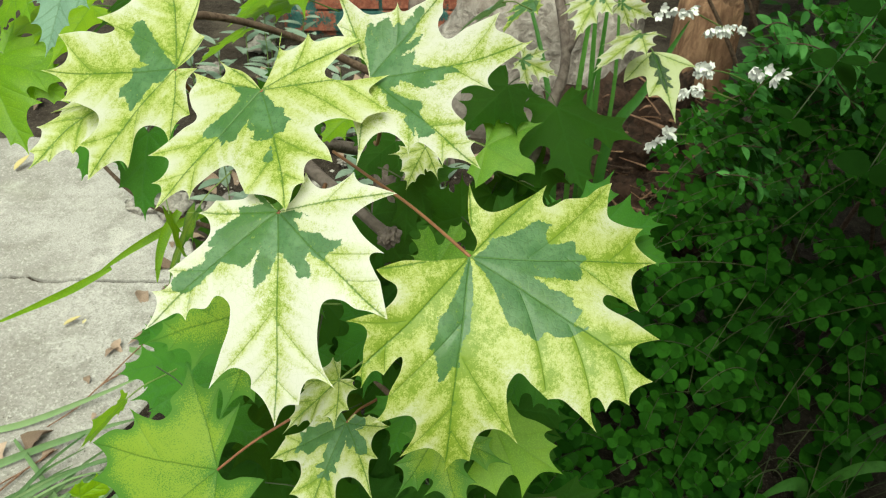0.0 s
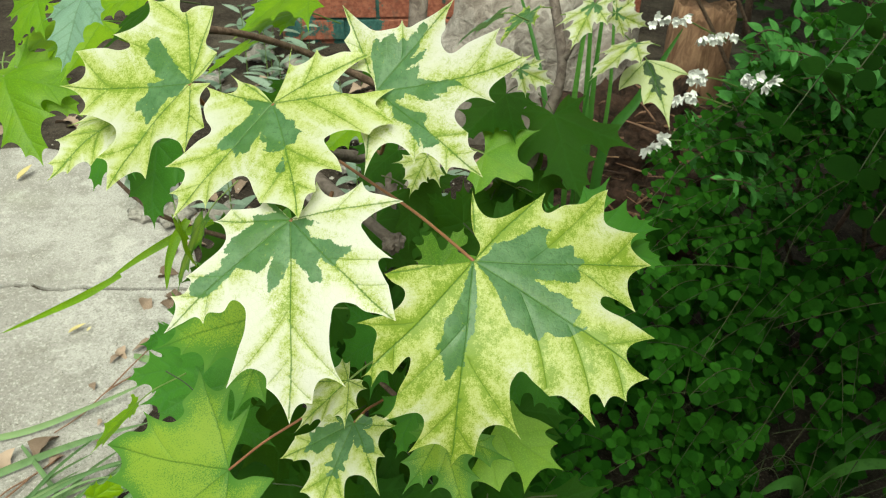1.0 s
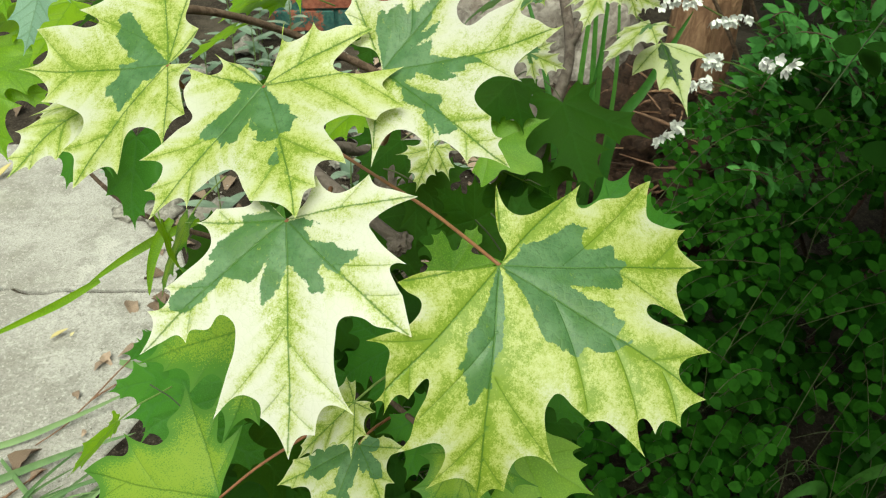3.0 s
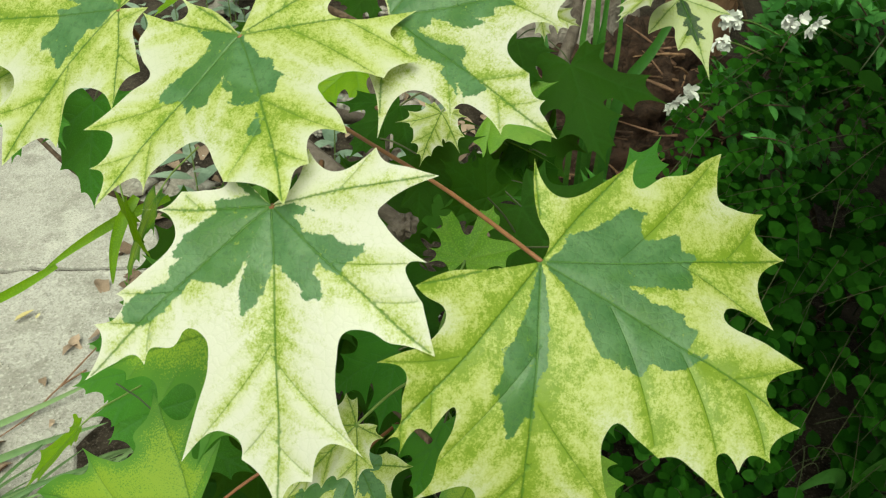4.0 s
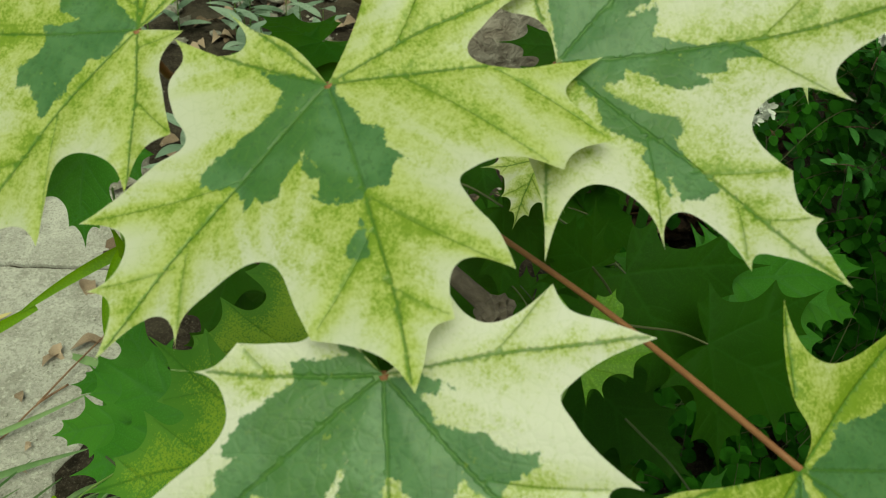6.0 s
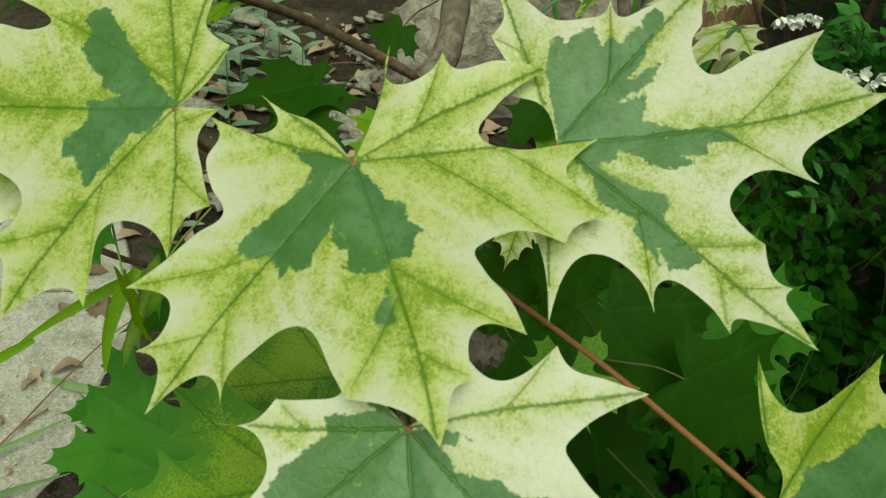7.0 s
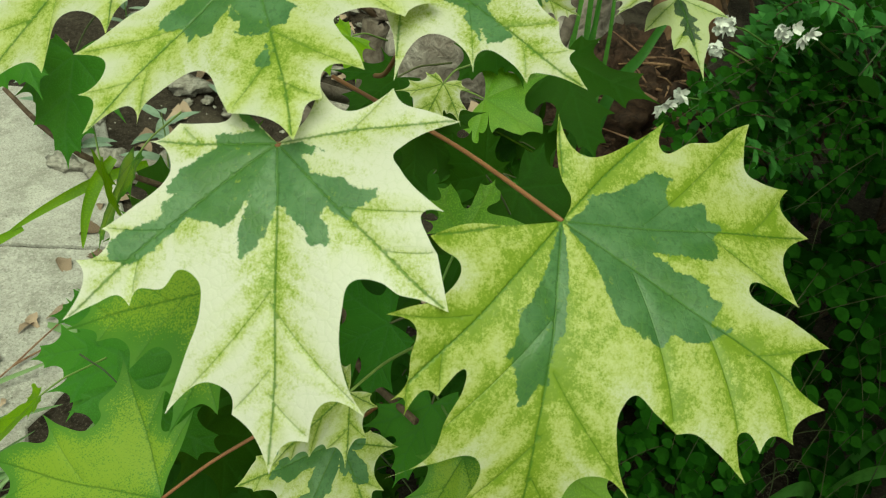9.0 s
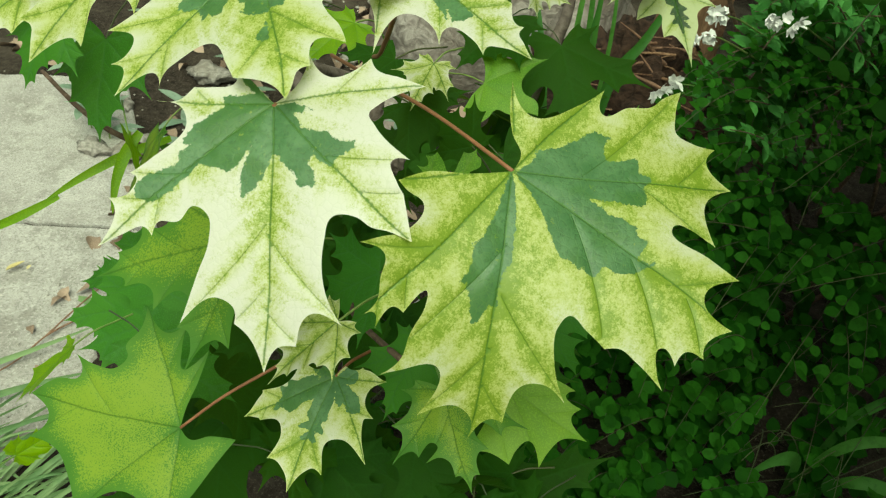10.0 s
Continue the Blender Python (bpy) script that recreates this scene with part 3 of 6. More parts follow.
lobe(STAR_LEAF, 0, 7.2, [(0.42, -0.28, 0), (0.58, -0.24, 0), (0.77, -0.18), (0.83, -0.07, 0), (1, 0), (0.87, 0.17, 0), (0.59, 0.20, 0)])
lobe(STAR_LEAF, 56, 7.8, [(0.50, -0.20, 0), (0.65, -0.08, 0), (1, 0), (0.80, 0.09, 0), (0.80, 0.28)])
lobe(STAR_LEAF, 107, 5.8, [(0.61, -0.32, 0), (1, 0), (0.66, 0.11, 0)])
lobe(STAR_LEAF, 130, 3.3, [(1, 0), (0.68, -0.07, 0)])
JAGGED_LEAF = []
lobe(JAGGED_LEAF, -144, 2.1, [(1, 0)])
lobe(JAGGED_LEAF, -120, 2.3, [(0.58, -0.05, 0), (1, 0)])
lobe(JAGGED_LEAF, -78, 2.6, [(0.51, -0.21, 0), (0.78, 0.03, 0), (1, 0)])
lobe(JAGGED_LEAF, -53, 3.8, [(0.67, -0.12, 0), (1, 0), (0.78, 0.15, 0)])
lobe(JAGGED_LEAF, 0, 4.1, [(0.53, -0.11, 0), (0.73, -0.21, 0), (0.87, -0.15), (0.88, -0.08, 0), (1, 0), (0.84, 0.08, 0), (0.83, 0.16), (0.60, 0.13, 0)])
lobe(JAGGED_LEAF, 55, 3.5, [(0.39, -0.27, 0), (0.73, -0.25, 0), (0.96, -0.23), (0.92, -0.11, 0), (1, 0), (0.76, 0.08, 0), (0.84, 0.25), (0.58, 0.21, 0)])
lobe(JAGGED_LEAF, 97, 2.6, [(0.67, -0.16, 0), (1, 0)])
lobe(JAGGED_LEAF, 119, 2.3, [(0.77, -0.22, 0), (1, 0), (0.59, 0.02, 0)])
lobe(JAGGED_LEAF, 160, 1.3, [(1, 0)])
LOWER_LEAF = []
lobe(LOWER_LEAF, -51, 5.1, [(1, 0), (0.87, 0.18, 0), (0.85, 0.52), (0.64, 0.51, 0)])
lobe(LOWER_LEAF, 0, 5.6, [(0.68, -0.02, 0), (1, 0), (0.85, 0.21, 0)])
lobe(LOWER_LEAF, 34, 6.2, [(0.77, -0.15, 0), (1, 0), (0.73, 0.14, 0), (0.77, 0.24), (0.56, 0.28, 0), (0.62, 0.36), (0.41, 0.34, 0)])
lobe(LOWER_LEAF, 125, 2.3, [(0.78, -0.60, 0), (1, 0)])
CORE_LEAF = []
lobe(CORE_LEAF, -55, 5.6, [(0.58, -0.22, 0), (1, 0), (0.79, 0.10, 0)])
lobe(CORE_LEAF, 0, 10.3, [(0.31, -0.18, 0), (0.45, -0.20, 0), (0.59, -0.21), (0.58, -0.12, 0), (0.69, -0.04, 0), (1, 0), (0.76, 0.07, 0), (0.54, 0.18, 0)])
lobe(CORE_LEAF, 50, 5.8, [(0.73, -0.27, 0), (0.79, -0.09, 0), (1, 0), (0.62, 0.11, 0)])
heart(CORE_LEAF, [(0.0, 0.0), (0.6, -0.7), (1.9, -0.9), (2.5, -0.2), (3.4, -0.9), (3.6, -0.2), (4.5, -0.9), (4.7, -0.2), (6.3, 0.1), (5.2, 0.4), (5.6, 1.1), (4.4, 0.5), (4.5, 1.2), (3.4, 0.6), (3.2, 1.2), (2.1, 0.5), (0.9, 0.5)])

COMMON = [
    (-112, 4.0, [(0.66, -0.22)], (-84, 3.0), (0, 0)),
    (-52, 7.6, [(0.70, -0.24), (0.74, 0.20)], (-27, 4.9), (0, 0)),
    (0, 10.0, [(0.64, -0.30), (0.64, 0.30), (0.84, 0.12), (0.84, -0.12)], (27, 4.9), (0, 0)),
    (52, 7.6, [(0.70, 0.24), (0.74, -0.20)], (84, 3.0), (0, 0)),
    (112, 4.0, [(0.66, 0.22)], None, (0, 0)),
]


def bezier(a, b, c, d, n):
    t = np.linspace(0, 1, n, endpoint=False)[:, None]
    return (1 - t) ** 3 * a + 3 * (1 - t) ** 2 * t * b + 3 * (1 - t) * t * t * c + t ** 3 * d


def unit(v):
    return v / max(np.hypot(*v), 1e-9)


def glide(full, step):
    """A closed curve through the points: sharp at tips, smooth elsewhere."""
    p, tip, n = np.array([q[1] for q in full]), [q[0] != "bay" for q in full], len(full)
    d = np.roll(p, -1, 0) - p
    gap = np.maximum(np.hypot(*d.T), 1e-6)
    way = [unit(d[i - 1] / gap[i - 1] * gap[i] + d[i] / gap[i] * gap[i - 1]) for i in range(n)]
    out = []
    for i in range(n):
        j = (i + 1) % n
        c = d[i] / gap[i]
        a, b = way[i], way[j]
        if tip[i]:
            a = c if tip[j] else unit(1.5 * c - 0.5 * b)
        if tip[j]:
            b = c if tip[i] else unit(1.5 * c - 0.5 * a)
        h = gap[i] / 3
        out.append(bezier(p[i], p[i] + a * h, p[j] - b * h, p[j], max(3, int(gap[i] / step))))
    return np.concatenate(out)


def leaf_outline(lobes, step):
    """The outline, round the leaf from one side of the stalk to the other, and the veins as (points, width)."""
    seq, veins = [], []
    for k, (angle, length, teeth, bay, _) in enumerate(lobes):
        length = length / 100
        d = np.array((math.cos(radians(angle)), math.sin(radians(angle))))
        s = np.array((-d[1], d[0]))
        sharp = list(teeth)
        if (1, 0) not in sharp:
            sharp = sorted(sharp + [(1, 0)], key=lambda p: math.atan2(p[1], p[0] - 0.42))
        axis = [d * length * t + s * length * (0.018 * math.sin(t * 3.1) * (1 if k % 2 else -1) + 0.006 * math.sin(11 * t + 2 * k) * t) for t in np.linspace(0, 0.97, 30)]
        veins.append((np.array(axis), 1.0))
        feet = []
        for u, v, *notch in sharp:
            if notch:
                seq.append(("bay", (d * u + s * v) * length, None))
                continue
            seq.append(("tip", (d * u + s * v) * length, d * 0.42 * length))
            if v != 0:
                foot = max(0.12, u - 1.15 * abs(v))
                if any(abs(foot - f) < 0.13 and v * g > 0 for f, g in feet):
                    continue
                feet.append((foot, v))
                a, b = d * foot * length, (d * u + s * v) * length * 0.985
                c = a + d * 0.45 * (u - foot) * length + s * 0.35 * v * length
                t = np.linspace(0, 0.94, 16)[:, None]
                veins.append(((1 - t) ** 2 * a + 2 * t * (1 - t) * c + t * t * b, 0.6))
        for i, u in enumerate((0.20, 0.34, 0.47, 0.60, 0.72, 0.83)):
            for sign in (-1, 1):
                a = d * (u + 0.03 * sign + 0.028 * math.sin(7.3 * k + 3.1 * i + 1.7 * sign)) * length
                b = a + (d * 0.72 + s * sign * 0.70) * length * (0.20 - 0.10 * abs(u - 0.45)) * (1 + 0.3 * math.sin(5.1 * i + 2.3 * k + sign))
                c = a + (d * 0.30 + s * sign * 0.42) * length * 0.16
                t = np.linspace(0, 1, 10)[:, None]
                veins.append(((1 - t) ** 2 * a + 2 * t * (1 - t) * c + t * t * b, 0.30))
        if bay:
            seq.append(("bay", np.array((math.cos(radians(bay[0])), math.sin(radians(bay[0])))) * bay[1] / 100, None))
    full = [("base", np.zeros(2), None)]
    for i, item in enumerate(seq):
        full.append(item)
        if lobes[0][3] and i + 1 < len(seq) and item[0] == "tip" and seq[i + 1][0] == "tip":
            p, q = item[1], seq[i + 1][1]
            m, w = (p + q) / 2, q - p
            inward = unit(item[2] - m)
            full.append(("bay", m + inward * 0.36 * min(np.hypot(*w), 0.05), None))
    if lobes[0][3] is None:
        return glide(full, step), veins
    full.append(full[0])
    out = []
    for i in range(len(full) - 1):
        (ka, a, _), (kb, b, _) = full[i], full[i + 1]
        n = max(3, int(np.hypot(*(b - a)) / step))
        gap = np.hypot(*(b - a))
        if ka == "tip" and kb == "bay":
            nxt = full[i + 2][1]
            lead = unit(unit(b - a) * 0.55 + unit(full[i][2] - a) * 0.45)
            out.append(bezier(a, a + lead * gap * 0.45, b - unit(nxt - a) * gap * 0.40, b, n))
        elif ka == "bay" and kb == "tip":
            prv = full[i - 1][1]
            lead = unit(unit(a - b) * 0.55 + unit(full[i + 1][2] - b) * 0.45)
            out.append(bezier(a, a + unit(b - prv) * gap * 0.40, b + lead * gap * 0.45, b, n))
        elif ka == "bay" and kb == "bay":
            out.append(bezier(a, a + (b - a) * 0.33, a + (b - a) * 0.67, b, n))
        else:
            side = np.array((-(b - a)[1], (b - a)[0]))
            out.append(bezier(a, a + (b - a) * 0.35 - side * 0.10, a + (b - a) * 0.7 - side * 0.05, b, n))
    return np.concatenate(out), veins


def inside(poly, pts):
    x, y = pts[:, 0], pts[:, 1]
    hit = np.zeros(len(pts), bool)
    px, py = poly[:, 0], poly[:, 1]
    qx, qy = np.roll(px, -1), np.roll(py, -1)
    for a, b, c, d in zip(px, py, qx, qy):
        if b != d:
            hit ^= ((b > y) != (d > y)) & (x < (c - a) * (y - b) / (d - b) + a)
    return hit


def nearest(pts, to):
    best = np.full(len(pts), 1e9)
    for i in range(0, len(to), 64):
        d = np.hypot(pts[:, None, 0] - to[None, i:i + 64, 0], pts[:, None, 1] - to[None, i:i + 64, 1])
        best = np.minimum(best, d.min(1))
    return best


def leaf_mesh(name, lobes, mat, step=0.0016, seed=0, speck=0.4, fold=0.14, droop=0.6, ripple=0.002, scale=1.0, bend=None):
    """A maple leaf lying in its x-y plane, stalk at the origin, middle lobe along x."""
    rng = np.random.RandomState(seed)
    patches = HEARTS.get(id(lobes))
    if scale != 1.0:
        lobes = [(a, l * scale, t, b and (b[0], b[1] * scale), g) for a, l, t, b, g in lobes]
    out, veins = leaf_outline(lobes, step)
    vein_pts = []
    for pts, width in veins:
        length = np.hypot(*np.diff(pts, axis=0).T).sum()
        t = np.linspace(0, len(pts) - 1, max(4, int(length / (step * 0.7))))
        vein_pts.append(np.stack([np.interp(t, range(len(pts)), pts[:, c]) for c in (0, 1)], 1))
    widths = [w for _, w in veins]
    allv = np.concatenate(vein_pts)
    lo, hi = out.min(0), out.max(0)
    gx, gy = np.meshgrid(np.arange(lo[0], hi[0], step), np.arange(lo[1], hi[1], step * 0.87))
    gx[1::2] += step / 2
    grid = np.stack([gx.ravel(), gy.ravel()], 1)
    grid = grid + rng.uniform(-0.12, 0.12, grid.shape) * step
    grid = grid[inside(out, grid)]
    grid = grid[(nearest(grid, out) > step * 0.6) & (nearest(grid, allv) > step * 0.55)]
    keep = allv[inside(out, allv)]
    keep = keep[nearest(keep, out) > step * 0.4]
    pts = np.concatenate([out, keep, grid])
    edges = [(i, (i + 1) % len(out)) for i in range(len(out))]
    from mathutils.geometry import delaunay_2d_cdt
    vs, _, fs, *_ = delaunay_2d_cdt([Vector(p) for p in pts], edges, [], 1, 1e-6)
    xy = np.array([(v[0], v[1]) for v in vs])
    cen = np.array([xy[list(f)].mean(0) for f in fs])
    ok = inside(out, cen)
    fs = [f for f, k in zip(fs, ok) if k]
    # fields over the blade
    size = max(l for _, l, *_ in lobes) / 100
    r, ang = np.hypot(xy[:, 0], xy[:, 1]), np.degrees(np.arctan2(xy[:, 1], xy[:, 0]))
    vd = np.full(len(xy), 1e9)
    vw = np.full(len(xy), 1e9)
    for vp, w in zip(vein_pts, widths):
        d = nearest(xy, vp)
        if w < 0.5:
            vd = np.minimum(vd, d + 0.00045)
            continue
        along = 1.15 - 0.75 * np.clip(r / size, 0, 1)
        vd = np.minimum(vd, d / (0.85 * along) if w == 1.0 else d / (0.42 * along) + 0.00026)
        vw = np.minimum(vw, d if w == 1.0 else d * 1.5)
    ed = nearest(xy, out)
    vein = np.clip(1 - vd / max(0.0008, step * 0.62), 0, 1)
    heart = np.full(len(xy), -1.0)
    aside = np.full(len(xy), 1e9)
    patch = np.zeros(len(xy))
    for k, (a, l, _, _, g) in enumerate(lobes):
        l = l / 100
        rel = (ang - a + 180) % 360 - 180
        before = (lobes[k][0] - lobes[k - 1][0]) * 0.5 if k else 45
        after = (lobes[k + 1][0] - lobes[k][0]) * 0.5 if k + 1 < len(lobes) else 45
        for g1, sel in ((g[0], (rel <= 0) & (rel > -before)), (g[1], (rel > 0) & (rel <= after))):
            span = before if g1 is g[0] and sel is not None and rel[sel].size and rel[sel].max() <= 0 else after
            taper = 1 - 0.45 * np.clip(np.abs(rel) / max(span, 1), 0, 1) ** 2
            u = xy @ np.array((math.cos(radians(a)), math.sin(radians(a))))
            v = xy @ np.array((-math.sin(radians(a)), math.cos(radians(a))))
            strip = (u - 0.9 * np.abs(v)) / 0.0058 + 0.5 * np.sin(u * 190 + seed) + 40 * k + 17 * (g1 is g[1])
            cell = np.floor(strip)
            pick = lambda c: np.modf(np.abs(np.sin(c * 12.9898 + seed * 4.1) * 43758.5453))[0]
            f = np.clip((strip - cell - 0.78) / 0.22, 0, 1)
            finger = pick(cell) * (1 - f) + pick(cell + 1) * f
            patch[sel] = (finger - 0.5)[sel]
            heart[sel] = (g1 * taper - r / l + 0.17 * (finger - 0.5) * min(1.0, g1 * 2.5))[sel] if g1 > 0 else -1.0
        d = np.abs(xy @ np.array((-math.sin(radians(a)), math.cos(radians(a)))))
        sector = np.abs(rel) < 60
        aside[sector] = np.minimum(aside[sector], d[sector])
    aside = np.where(aside > 1, r, aside)
    if patches:
        heart = np.full(len(xy), -1.0)
        for corners in patches:
            rim = np.concatenate([np.linspace(a, b, 12, endpoint=False) for a, b in zip(corners, np.roll(corners, -1, 0))])
            heart = np.maximum(heart, nearest(xy, rim) * np.where(inside(corners, xy), 20, -20))
    z = fold * np.minimum(aside, 0.022) - droop * r * r / size * 0.35
    z = z + 0.0007 * (1 - np.exp(-vw / 0.004))
    for _ in range(5):
        kx, ky = rng.uniform(-70, 70, 2)
        z = z + ripple * 0.4 * np.sin(kx * xy[:, 0] + ky * xy[:, 1] + rng.uniform(0, 6))
    z = z + ripple * 1.2 * np.sin(ang / 57.3 * 5 + rng.uniform(0, 6)) * (r / size) ** 2
    if bend:
        x, y = xy.T
        z = z + np.stack([x, y, x * x, x * y, y * y, x ** 3, x * x * y, x * y * y, y ** 3], 1) @ np.array(bend)
    z = z - z[np.argmin(r)]
    me = mesh(name, np.concatenate([xy, z[:, None]], 1), fs, mat)
    float_attribute(me, "vein", vein)
    float_attribute(me, "heart", heart)
    float_attribute(me, "speck", speck + 0.50 * np.exp(-vw / 0.0075) - 0.16 + 0.22 * patch - 0.33 * np.exp(-ed / 0.011))
    float_attribute(me, "edge", np.exp(-ed / 0.007))
    return me


maple = thing("maple_sapling", (0.09, 0.95, 0.0), "variegated maple sapling with cream-edged and plain green leaves", "maple tree")

# stems, from the ground up
STEMS = [
    [(0.09, 0.95, -0.03), (0.10, 0.945, 0.25), (0.115, 0.947, 0.446), (0.143, 0.988, 0.533), (0.167, 1.03, 0.606), (0.141, 1.088, 0.749), (0.12, 1.12, 0.95)],
    [(-0.10, 0.84, -0.03), (-0.09, 0.845, 0.3), (-0.07, 0.86, 0.55), (-0.062, 0.865, 0.634), (-0.04, 0.882, 0.659), (-0.028, 0.935, 0.727), (-0.02, 1.0, 0.95)],
    [(-0.075, 0.86, 0.55), (-0.16, 0.70, 0.66), (-0.141, 0.636, 0.69), (-0.114, 0.587, 0.695), (-0.045, 0.518, 0.674)],
    [(-0.06, 0.868, 0.64), (-0.152, 0.812, 0.716), (-0.215, 0.699, 0.785), (-0.26, 0.62, 0.80)],
    [(0.167, 1.03, 0.606), (0.215, 1.061, 0.714), (0.24, 1.08, 0.9)],
    [(-0.09, 0.845, 0.35), (-0.08, 0.62, 0.50), (-0.07, 0.50, 0.55), (-0.03, 0.42, 0.58)],
    [(-0.09, 0.845, 0.30), (-0.22, 0.80, 0.45), (-0.32, 0.74, 0.55), (-0.40, 0.80, 0.58)],
]
RADII = [(0.010, 0.0055), (0.016, 0.011), (0.007, 0.005), (0.0045, 0.003), (0.006, 0.004), (0.004, 0.0022), (0.004, 0.002)]
stem_rng = random.Random(4)
for i, (pts, (r0, r1)) in enumerate(zip(STEMS, RADII)):
    part("trunk" if i < 2 else "branch", tube("stem", pts, r0, r1, BARK if i in (0, 1, 2, 4) else TWIG, 10, 0.10, stem_rng), maple)
bm = bmesh.new()
bmesh.ops.create_icosphere(bm, subdivisions=3, radius=0.0085)
for v in bm.verts:
    v.co *= 1 + 0.55 * noise.noise(v.co * 260)
knot = bpy.data.meshes.new("knot")
bm.to_mesh(knot)
bm.free()
knot.materials.append(BARK)
part("knot", knot, maple, Matrix.Translation((-0.043, 0.516, 0.673)), "knobbly grey-brown branch end")


def frame_of(base, along, normal):
    x = Vector(along).normalized()
    z = Vector(normal)
    z = (z - x * z.dot(x)).normalized()
    m = Matrix((x, z.cross(x), z)).transposed().to_4x4()
    m.translation = base
    return m


def straight_stalk(leaf, base, end, mat, r):
    base, end = Vector(base), Vector(end)
    part("petiole", tube("petiole", [base, base.lerp(end, 0.35) + Vector((0, 0, 0.004)), base.lerp(end, 0.7) + Vector((0, 0, 0.002)), end], r, r * 1.2, mat, 8), leaf)


def stalk_to(leaf, base, back, end, mat, r=0.0011):
    base, end = Vector(base), Vector(end)
    reach = (end - base).length
    a = base + Vector(back).normalized() * reach * 0.14
    b = end + (a - end) * 0.4 + Vector((0, 0, -0.01))
    part("petiole", tube("petiole", [base, a, b, end], r, r * 1.25, mat, 6), leaf)


leaf = part("leaf", leaf_mesh("leaf_blade", BROAD_LEAF, VARIEGATED, 0.00115, 1, 0.55, 0.03, 0.0, 0.0007, bend=(-0.001, 0.001, -0.315, 0.55, 1.433, -29, 5.706, 13.166, -13.363)), maple, frame_of((0.0154, 0.361, 0.7725), (-0.1148, -0.8457, -0.5212), (0.1751, -0.5336, 0.8274)), "cream and lime leaf with a green heart")
straight_stalk(leaf, (0.0154, 0.361, 0.7725), (-0.082, 0.523, 0.747), PETIOLE, 0.00105)
leaf = part("leaf", leaf_mesh("leaf_blade", WHITE_LEAF, WHITE_EDGED, 0.00115, 2, 0.17, 0.03, 0.0, 0.0007, bend=(-0.003, 0.001, -1.213, 0.41, -0.203, -2.465, -2.927, 4.02, -4.526)), maple, frame_of((-0.0929, 0.3742, 0.7944), (0.0169, -0.8353, -0.5495), (-0.1197, -0.5473, 0.8283)), "white-edged leaf with a grey-green heart")
stalk_to(leaf, (-0.0929, 0.3742, 0.7944), (0.18, 0.45, -0.85), (-0.09, 0.52, 0.72), PETIOLE, 0.0014)
leaf = part("leaf", leaf_mesh("leaf_blade", SPREAD_LEAF, VARIEGATED, 0.00115, 3, 0.36, 0.03, 0.0, 0.0007, bend=(0.005, -0.002, 3.152, -1.48, -0.895, -16.932, 12.813, -14.605, -8.394)), maple, frame_of((-0.1097, 0.4444, 0.835), (0.2914, -0.8464, -0.4458), (-0.2008, -0.5098, 0.8365)), "yellow-cream leaf with a green heart")
stalk_to(leaf, (-0.1097, 0.4444, 0.835), (0.18, 0.45, -0.85), (-0.115, 0.59, 0.715), PETIOLE, 0.0014)
leaf = part("leaf", leaf_mesh("leaf_blade", TURNED_LEAF, VARIEGATED, 0.00115, 4, 0.37, 0.03, 0.0, 0.0007, bend=(-0.011, 0.012, 0.609, -2.417, 0.314, 0.873, -2.799, -4.689, -3.146)), maple, frame_of((-0.1689, 0.4735, 0.8356), (-0.9472, 0.3029, -0.105), (-0.2548, -0.5126, 0.8199)), "yellow-cream leaf with a green heart")
stalk_to(leaf, (-0.1689, 0.4735, 0.8356), (0.18, 0.45, -0.85), (-0.16, 0.64, 0.72), PETIOLE, 0.0014)
leaf = part("leaf", leaf_mesh("leaf_blade", UPPER_LEAF, WHITE_EDGED, 0.00115, 5, 0.32, 0.03, 0.0, 0.0007, bend=(-0.001, -0.001, 1.444, 0.85, 2.287, 2.125, -2.119, 7.408, 3.284)), maple, frame_of((-0.0448, 0.4522, 0.8389), (0.9761, 0.0353, 0.2145), (-0.1474, -0.6177, 0.7725)), "cream leaf with a large green heart")
stalk_to(leaf, (-0.0448, 0.4522, 0.8389), (0.18, 0.45, -0.85), (-0.06, 0.62, 0.70), PETIOLE, 0.0014)
leaf = part("leaf", leaf_mesh("leaf_blade", SMALL_LEAF, VARIEGATED, 0.0013, 6, 0.38, 0.06, 0.03, 0.0010, 1.04), maple, frame_of((-0.0737, 0.4102, 0.5745), (-0.346, -0.802, -0.486), (-0.30, -0.45, 0.84)), "small cream and green leaf")
straight_stalk(leaf, (-0.0737, 0.4102, 0.5745), (-0.05, 0.45, 0.56), PETIOLE, 0.00105)
leaf = part("leaf", leaf_mesh("leaf_blade", LIME_LEAF, LIME, 0.0014, 7, 0.8, 0.04, 0.03, 0.0014), maple, frame_of((-0.1801, 0.4056, 0.5235), (-0.968, 0.251, -0.014), (-0.162, -0.58, 0.798)), "yellow-green leaf")
straight_stalk(leaf, (-0.1801, 0.4056, 0.5235), (-0.10, 0.44, 0.565), PETIOLE, 0.00105)
leaf = part("leaf", leaf_mesh("leaf_blade", STAR_LEAF, FRESH, 0.0018, 8, 0.0, 0.05, 0.03, 0.0014), maple, frame_of((0.0523, 0.8661, 0.5556), (0.81, -0.541, -0.228), (-0.162, -0.58, 0.798)), "fresh green star-shaped leaf")
straight_stalk(leaf, (0.0523, 0.8661, 0.5556), (0.0, 0.90, 0.55), PETIOLE_GREEN, 0.0009)
